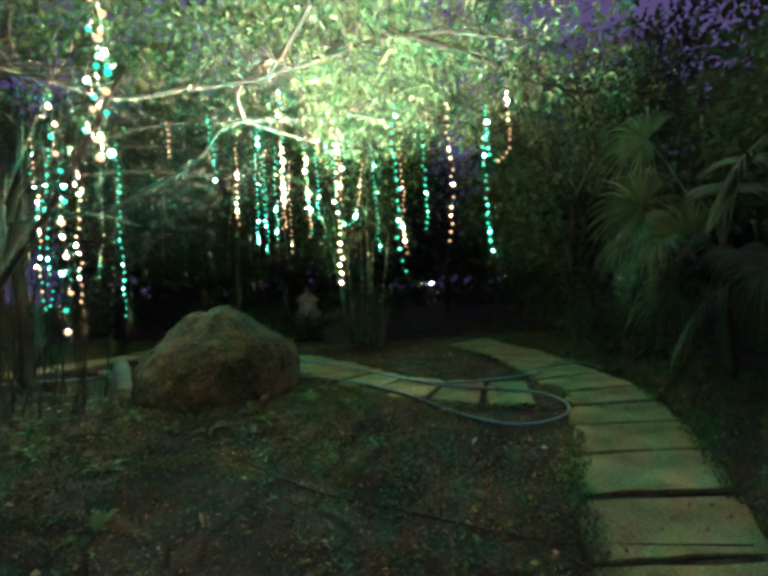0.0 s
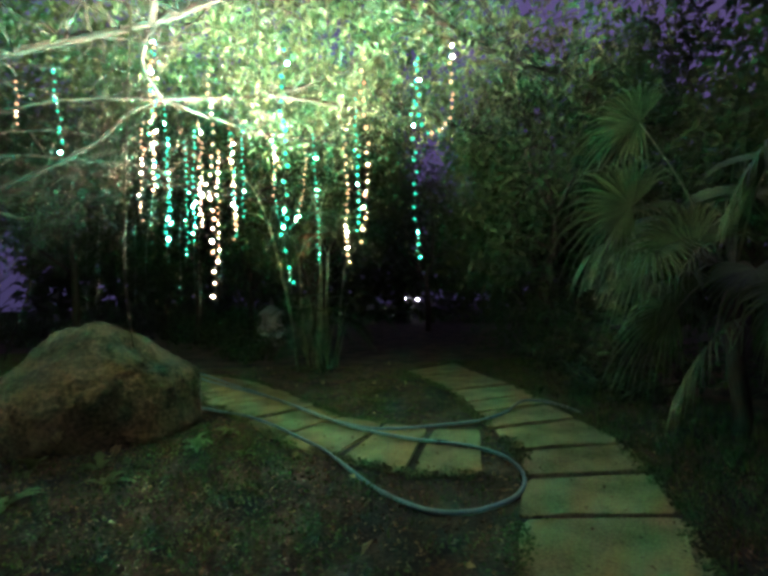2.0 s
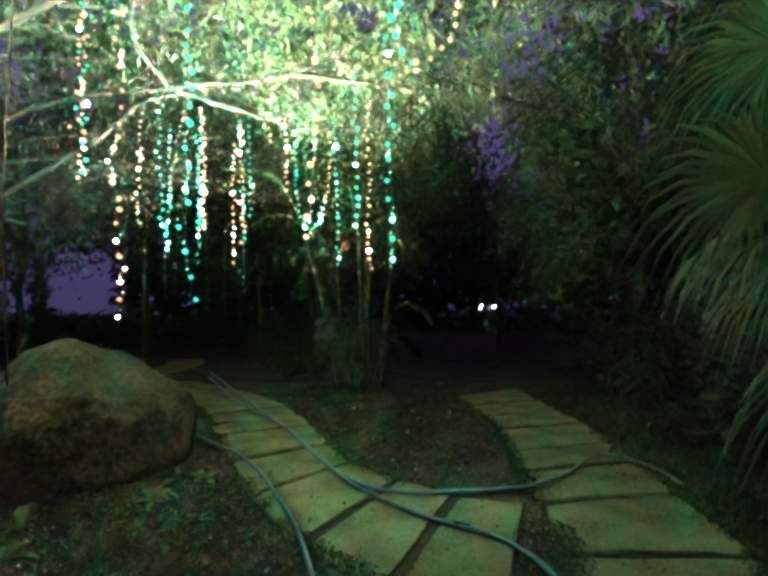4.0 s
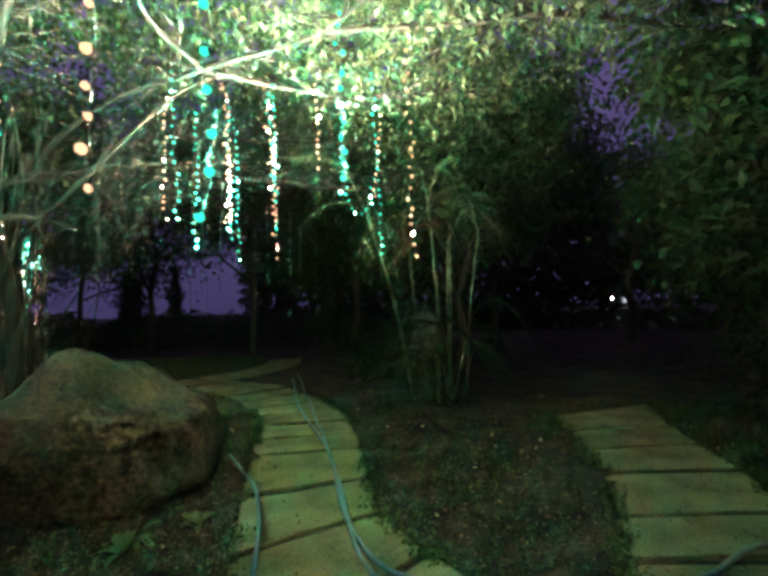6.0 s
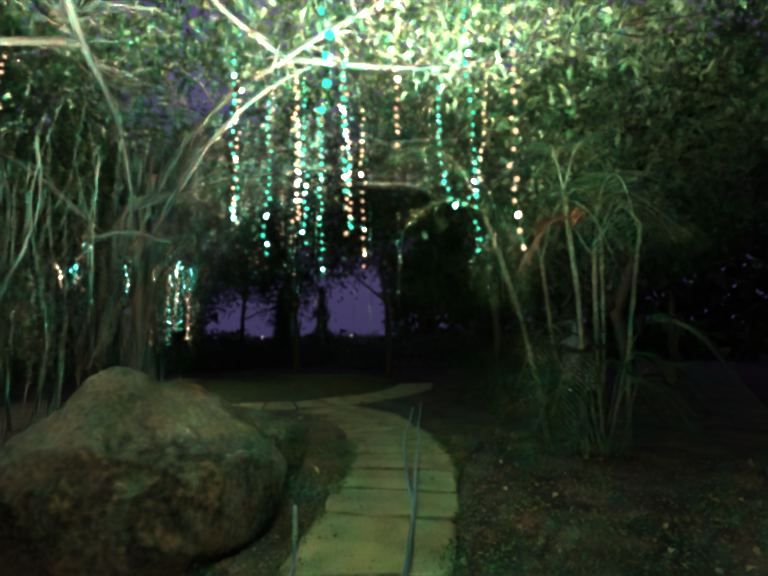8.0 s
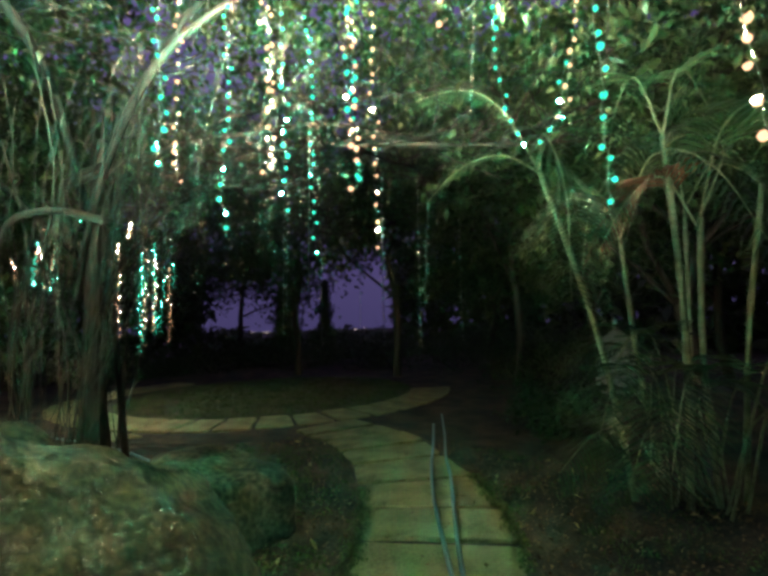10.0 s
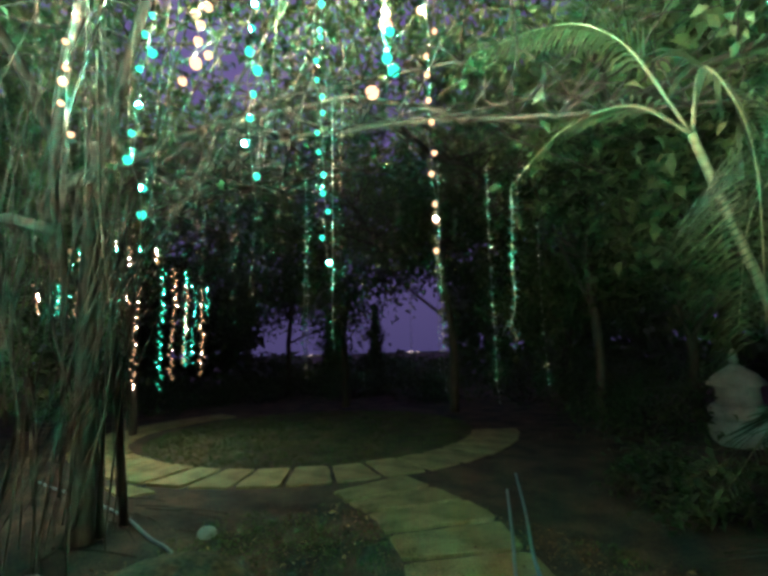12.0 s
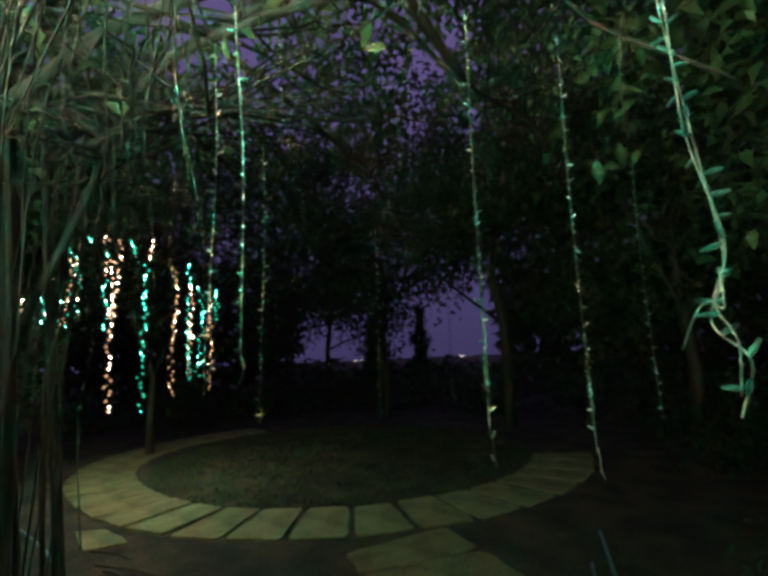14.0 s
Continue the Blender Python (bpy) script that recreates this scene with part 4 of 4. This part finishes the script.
# ---- road and car beyond the trees ----
road = raw("road", [(-60, 45, 1.1), (70, 44, 1.1), (70, 51, 1.1), (-60, 52, 1.1), (-60, 42, -0.06), (70, 41, -0.06), (70, 54, -0.06), (-60, 55, -0.06)], [(0, 1, 2, 3), (4, 5, 1, 0), (3, 2, 6, 7)], M_ROAD)
tagged(road, "dim asphalt road on a low bank beyond the garden", "road", kind="structure")


def box_into(bm, lo, hi, bevel=0.0):
    r = bmesh.ops.create_cube(bm, size=1.0)
    for v in r["verts"]:
        v.co = Vector([lo[i] + (v.co[i] + 0.5) * (hi[i] - lo[i]) for i in range(3)])
    if bevel:
        bmesh.ops.bevel(bm, geom=list({e for v in r["verts"] for e in v.link_edges}), offset=bevel, segments=2, affect="EDGES")


def car(place, yaw):
    ob = thing("car", place, "grey car with lit white headlights on the far road", "car")
    ob.rotation_euler = (0, 0, radians(yaw))
    bm = bmesh.new()
    box_into(bm, (-2.1, -0.88, 0.3), (2.1, 0.88, 0.9), 0.12)
    part("body", bm, M_CAR, ob)
    bm = bmesh.new()
    box_into(bm, (-1.5, -0.78, 0.88), (0.9, 0.78, 1.45), 0.2)
    part("cabin", bm, M_GLASSDARK, ob)
    for x in (-1.3, 1.3):
        for y in (-0.8, 0.8):
            w = lathe("wheel", [(0.2, -0.1), (0.31, -0.1), (0.33, -0.05), (0.33, 0.05), (0.31, 0.1), (0.2, 0.1)], M_BLACK, ob, 16)
            w.location, w.rotation_euler = (x, y, 0.33), (radians(90), 0, 0)
    for y in (-0.62, 0.62):
        h = lathe("headlight", [(0.02, -0.03), (0.09, 0), (0.1, 0.02), (0.02, 0.05)], M_HEAD, ob, 12)
        h.location, h.rotation_euler = (2.1, y, 0.68), (0, radians(90), 0)
    return ob


car((4.9, 48.4, 1.1), -100)

# far shore with its lamps
shore = thing("far_shore", (0, 0, 0), "dark far shore with tiny lit lamps on the horizon", "shore", kind="structure")
sv, sf = [], []
for i in range(61):
    a = radians(20 + i)
    for k, z in ((1600, -1), (1600, 5 + 4 * noise_at((i, 0, 0), 0.3)), (1650, -1)):
        sv.append((-k * math.sin(a), k * math.cos(a), z))
for i in range(60):
    for k in range(2):
        sf.append((i * 3 + k, i * 3 + 3 + k, i * 3 + 4 + k, i * 3 + 1 + k))
raw("ridge", sv, sf, M_DARKLEAF, shore)
for i in range(22):
    b = Vector((-1.0, 0.62, 0)) if i < 9 else (Vector((-1.0, 0.97, 0)) if i < 18 else Vector((-1.0, 1.4, 0)))
    d = (b + Vector((0, R(-0.035, 0.035), 0))).normalized() * 1590
    bm = bmesh.new()
    bmesh.ops.create_icosphere(bm, subdivisions=1, radius=R(0.8, 1.6))
    lamp = part("far_lamp", bm, M_CITY, shore)
    lamp.location = (d.x, d.y, 5.0)

# dark woods that close the garden, open only towards the shore
g = np.random.default_rng(9)
wood = []
while len(wood) < 52000:
    a = g.uniform(0, 360)
    gap = 39 < a < 66
    d = g.uniform(24, 36)
    x, y = -4 - d * math.sin(radians(a)), 10 + d * math.cos(radians(a))
    top = (1.1 + 1.3 * noise_at((x, y, 0), 0.22) + 0.7 * noise_at((x, y, 2), 0.7)) if gap else (8.5 + 4.0 * noise_at((x, y, 0), 0.16) + 1.5 * noise_at((x, y, 4), 0.6))
    z = g.uniform(0.0, 1.0) ** 0.8 * top
    # a low opening towards the road
    if 331 < a < 352 and 1.0 < z < 2.5 and noise_at((x, y, z), 0.3) > -0.1:
        continue
    if 338 < a < 346 and 1.1 < z < 2.4:
        continue
    wood.append((x, y, z))
for i in range(5000):
    x = g.uniform(-25, 50)
    wood.append((x, g.uniform(57, 61), g.uniform(0, 1) * (6.5 + 2.5 * noise_at((x, 0, 0), 0.15))))
tagged(leaf_cloud("far_woods", wood, 1.0, 0.6, M_DARKLEAF, None, "", 0.2, 31), "dark mass of far trees closing the garden", "woods", kind="stuff")


# ---- undergrowth ----
def grass_field(name, n, area, seed, hmin, hmax, keep, label, mat=M_GRASS):
    g = np.random.default_rng(seed)
    v, f = [], []
    tries = 0
    made = 0
    while made < n and tries < n * 6:
        tries += 1
        x, y = g.uniform(area[0], area[1]), g.uniform(area[2], area[3])
        if not keep(x, y):
            continue
        made += 1
        for b in range(5):
            a = g.uniform(0, 6.28)
            h = g.uniform(hmin, hmax)
            w = g.uniform(0.002, 0.0045)
            bx, by = x + g.normal(0, 0.03), y + g.normal(0, 0.03)
            z = ground_height(bx, by) - 0.01
            lx, ly = math.cos(a) * h * g.uniform(0.3, 0.9), math.sin(a) * h * g.uniform(0.3, 0.9)
            sx, sy = -math.sin(a) * w, math.cos(a) * w
            k = len(v)
            v += [(bx - sx, by - sy, z), (bx + sx, by + sy, z), (bx + lx * 0.4 - sx, by + ly * 0.4 - sy, z + h * 0.6), (bx + lx * 0.4 + sx, by + ly * 0.4 + sy, z + h * 0.6), (bx + lx, by + ly, z + h * 0.8)]
            f += [(k, k + 1, k + 3, k + 2), (k + 2, k + 3, k + 4)]
    ob = raw(name, v, f, mat)
    return tagged(ob, label, "grass", kind="stuff")


def on_path(x, y):
    for P in (PATH_A, PATH_B):
        for (a, b), (d, c) in zip(P, P[1:]):
            q = (a, b, c, d)
            s = [(q[(i + 1) % 4][0] - q[i][0]) * (y - q[i][1]) - (q[(i + 1) % 4][1] - q[i][1]) * (x - q[i][0]) for i in range(4)]
            if all(k > 0.0 for k in s) or all(k < 0.0 for k in s):
                return True
    return RING_IN - 0.05 < math.hypot(x - RING[0], y - RING[1]) < RING_OUT + 0.05


def patchy(x, y):
    return not on_path(x, y) and noise_at((x, y, 3), 0.8) + 0.5 * noise_at((x, y, 8), 2.5) > 0.02 - (0.4 if -2.6 < x < -0.2 and 5.8 < y < 7.8 else 0)


grass_field("grass", 9000, (-7, 5.5, 0.5, 13), 3, 0.025, 0.075, patchy, "low green weeds scattered over the soil")
grass_field("lawn", 9000, (-18, -6, 9.5, 22), 4, 0.04, 0.10, lambda x, y: math.hypot(x - RING[0], y - RING[1]) < RING_IN, "short rough lawn inside the ring path")
def path_joint(x, y):
    """Along the joints and edges of the slab path."""
    for (a, b) in PATH_A + PATH_B[:6]:
        dx, dy = b[0] - a[0], b[1] - a[1]
        t = ((x - a[0]) * dx + (y - a[1]) * dy) / (dx * dx + dy * dy)
        if -0.1 < t < 1.25 and abs((x - a[0]) * dy - (y - a[1]) * dx) / math.hypot(dx, dy) < 0.045 and noise_at((x, y, 2), 1.6) > -0.05:
            return True
    return False


grass_field("joint_grass", 1500, (-2, 3.6, 0.3, 12.5), 6, 0.02, 0.055, path_joint, "small weeds growing in the slab joints")
grass_field("border_grass", 3800, (2.5, 5.5, -1, 13), 5, 0.06, 0.18, lambda x, y: not on_path(x, y), "dark long grass along the path border")


def cover(name, n, area, seed, size, keep, mat, label, lift=0.02):
    g = np.random.default_rng(seed)
    pts = []
    for x, y in zip(g.uniform(area[0], area[1], n), g.uniform(area[2], area[3], n)):
        if keep(x, y):
            pts.append((x, y, max(ground_height(x, y), -0.01 if not on_path(x, y) else 0.006) + g.uniform(0.0, lift)))
    return tagged(leaf_cloud(name, pts, size, size * 0.5, mat, None, "", -0.3, seed), label, "ground cover", kind="stuff")


def leafy(x, y):
    if on_path(x, y):
        return False
    green = noise_at((x, y, 3), 0.7) + 0.6 * noise_at((x, y, 8), 2.2)
    return green > (-0.25 if x < 1.6 and y < 7.5 else 0.12)


def slab_edges(n, seed):
    """Ragged places along the outer edges of the slabs."""
    g = np.random.default_rng(seed)
    runs = [(p[s], q[s]) for P in (PATH_A, PATH_B[:10]) for s in (0, 1) for p, q in zip(P, P[1:])]
    pts = []
    while len(pts) < n:
        (ax, ay), (bx, by) = runs[g.integers(len(runs))]
        t, o = g.uniform(), g.normal(0, 0.055)
        d = math.hypot(bx - ax, by - ay)
        x, y = ax + (bx - ax) * t - (by - ay) / d * o, ay + (by - ay) * t + (bx - ax) / d * o
        if noise_at((x, y, 1), 2.3) > 4.0 * abs(o) - 0.32:
            pts.append((x, y))
    return pts


def litter(name, n, area, seed, size, mat, label):
    g = np.random.default_rng(seed)
    pts = []
    while len(pts) < n:
        x, y = g.uniform(area[0], area[1]), g.uniform(area[2], area[3])
        if on_path(x, y) and g.uniform() < 0.93:
            continue
        pts.append((x, y, ground_height(x, y) + 0.010 if not on_path(x, y) else 0.024))
    ob = leaf_cloud(name, pts, size, size * 0.45, mat, None, "", 0.0, seed)
    return tagged(ob, label, "leaf litter", kind="stuff")


cover("creeping_weeds", 60000, (-6, 5, 0.5, 13), 71, 0.04, leafy, M_GRASS, "low creeping green weeds covering the soil", 0.035)
g = np.random.default_rng(72)
tagged(leaf_cloud("edge_weeds", [(x, y, 0.008 + g.uniform(0, 0.02)) for x, y in slab_edges(16000, 72)], 0.035, 0.016, M_GRASS, None, "", -0.3, 72), "small weeds creeping over the slab edges", "ground cover", kind="stuff")
litter("leaf_litter", 26000, (-6, 4, 0.5, 13), 21, 0.045, M_LITTER, "dry brown fallen leaves over the soil")
litter("fallen_leaves", 260, (-6, 4, 0.5, 13), 22, 0.09, M_YELLOW, "scattered yellow fallen leaves")


# ---- small things on the ground ----
def weed_plant(place, leaves, size, seed, label="leafy green weed growing in the soil"):
    g = random.Random(seed)
    ob = thing("weed_plant", place, label, "weed", "leafy weeds by the boulder")
    for i in range(leaves):
        a, up, L = g.uniform(0, 6.28), g.uniform(0.3, 1.2), size * g.uniform(0.6, 1.2)
        d, s = Vector((math.cos(a), math.sin(a), 0)), Vector((-math.sin(a), math.cos(a), 0))
        v, f = [], []
        n = 7
        for k in range(n):
            t = k / (n - 1)
            w = L * 0.13 * math.sin(math.pi * min(1, t * 0.92 + 0.06)) * (1.25 if k % 2 else 0.85)
            c = d * L * t * math.cos(up) + Vector((0, 0, L * (math.sin(up) * t - 0.45 * t * t)))
            v += [c - s * w + Vector((0, 0, w * 0.3)), c, c + s * w + Vector((0, 0, w * 0.3))]
        for k in range(n - 1):
            for c in range(2):
                q = k * 3 + c
                f.append((q, q + 1, q + 4, q + 3))
        raw("leaf", v, f, M_WEED, ob, smooth=True)


for i, (x, y, s) in enumerate(((-2.07, 5.37, 0.36), (-1.77, 6.1, 0.32), (-2.5, 6.2, 0.32), (-1.5, 5.7, 0.28), (-2.5, 5.5, 0.32), (-3.02, 3.59, 0.34), (-2.65, 4.36, 0.34), (-3.87, 4.99, 0.36), (-4.4, 5.8, 0.34), (-1.2, 6.9, 0.28), (-0.9, 7.2, 0.28), (-1.1, 6.7, 0.26), (-3.4, 6.3, 0.3), (-0.5, 6.4, 0.2), (-2.0, 3.2, 0.28))):
    weed_plant((x, y, ground_height(x, y)), 9, s * 0.85, 700 + i)


def fallen_branch(pts, r, label):
    p = spline([(x, y, ground_height(x, y) + r * 0.8 + 0.01) for x, y in pts], 6)
    o = p[0].copy()
    ob = tube("fallen_branch", [q - o for q in p], taper(len(p), r, r * 0.5), M_ROOT, seg=6)
    ob.location = o
    return tagged(ob, label, "branch")


def seed_plume(place, height):
    """A dry grass stalk with a feathery head."""
    ob = thing("dry_plume", place, "pale dry feathery grass plume beside the boulder", "grass plume")
    s = spline([(0, 0, -0.02), (0.01, 0.0, height * 0.5), (0.03, 0.0, height), (0.06, 0.0, height * 1.25)], 5)
    tube("stalk", s, taper(len(s), 0.003, 0.0015), M_DRYPALM, ob, seg=4)
    v, f = [], []
    for i in range(11):
        p = s[8 + i * (len(s) - 9) // 11]
        for sg in (-1, 1):
            q = p + Vector((sg * 0.05, R(-0.02, 0.02), 0.05)) * (1.1 - i * 0.06)
            tube_into(v, f, [p, p.lerp(q, 0.6) + Vector((0, 0, 0.008)), q], [0.003, 0.005, 0.001], 4)
    raw("plume", v, f, M_YELLOW, ob, smooth=True)


seed_plume((-2.4, 6.4, ground_height(-2.4, 6.4)), 0.24)
seed_plume((-1.6, 6.0, ground_height(-1.6, 6.0)), 0.2)


fallen_branch([(-4.1, 7.3), (-2.9, 6.0), (-2.18, 5.22), (-0.71, 3.74), (0.1, 3.23), (0.75, 2.84), (1.06, 2.74), (1.9, 2.62)], 0.011, "long thin dead branch lying across the soil")
boulder("stone", (-6.11, 10.15, -0.03), (0.14, 0.11, 0.13), 15, "small pale stone lying on the soil", M_PALE, 6.0, [(0, 0, 0.12), (0.08, 0, 0.09)], 3, "stone", 4)
for i in range(14):
    x, y, a, n = R(-8.6, -6.2), R(8.7, 10.2), R(-0.6, 0.6), R(0.5, 1.3)
    fallen_branch([(x, y), (x + n * 0.5 * math.cos(a), y + n * 0.5 * math.sin(a) + 0.05), (x + n * math.cos(a), y + n * math.sin(a))], 0.012, "thin dry twig lying at the tree roots")
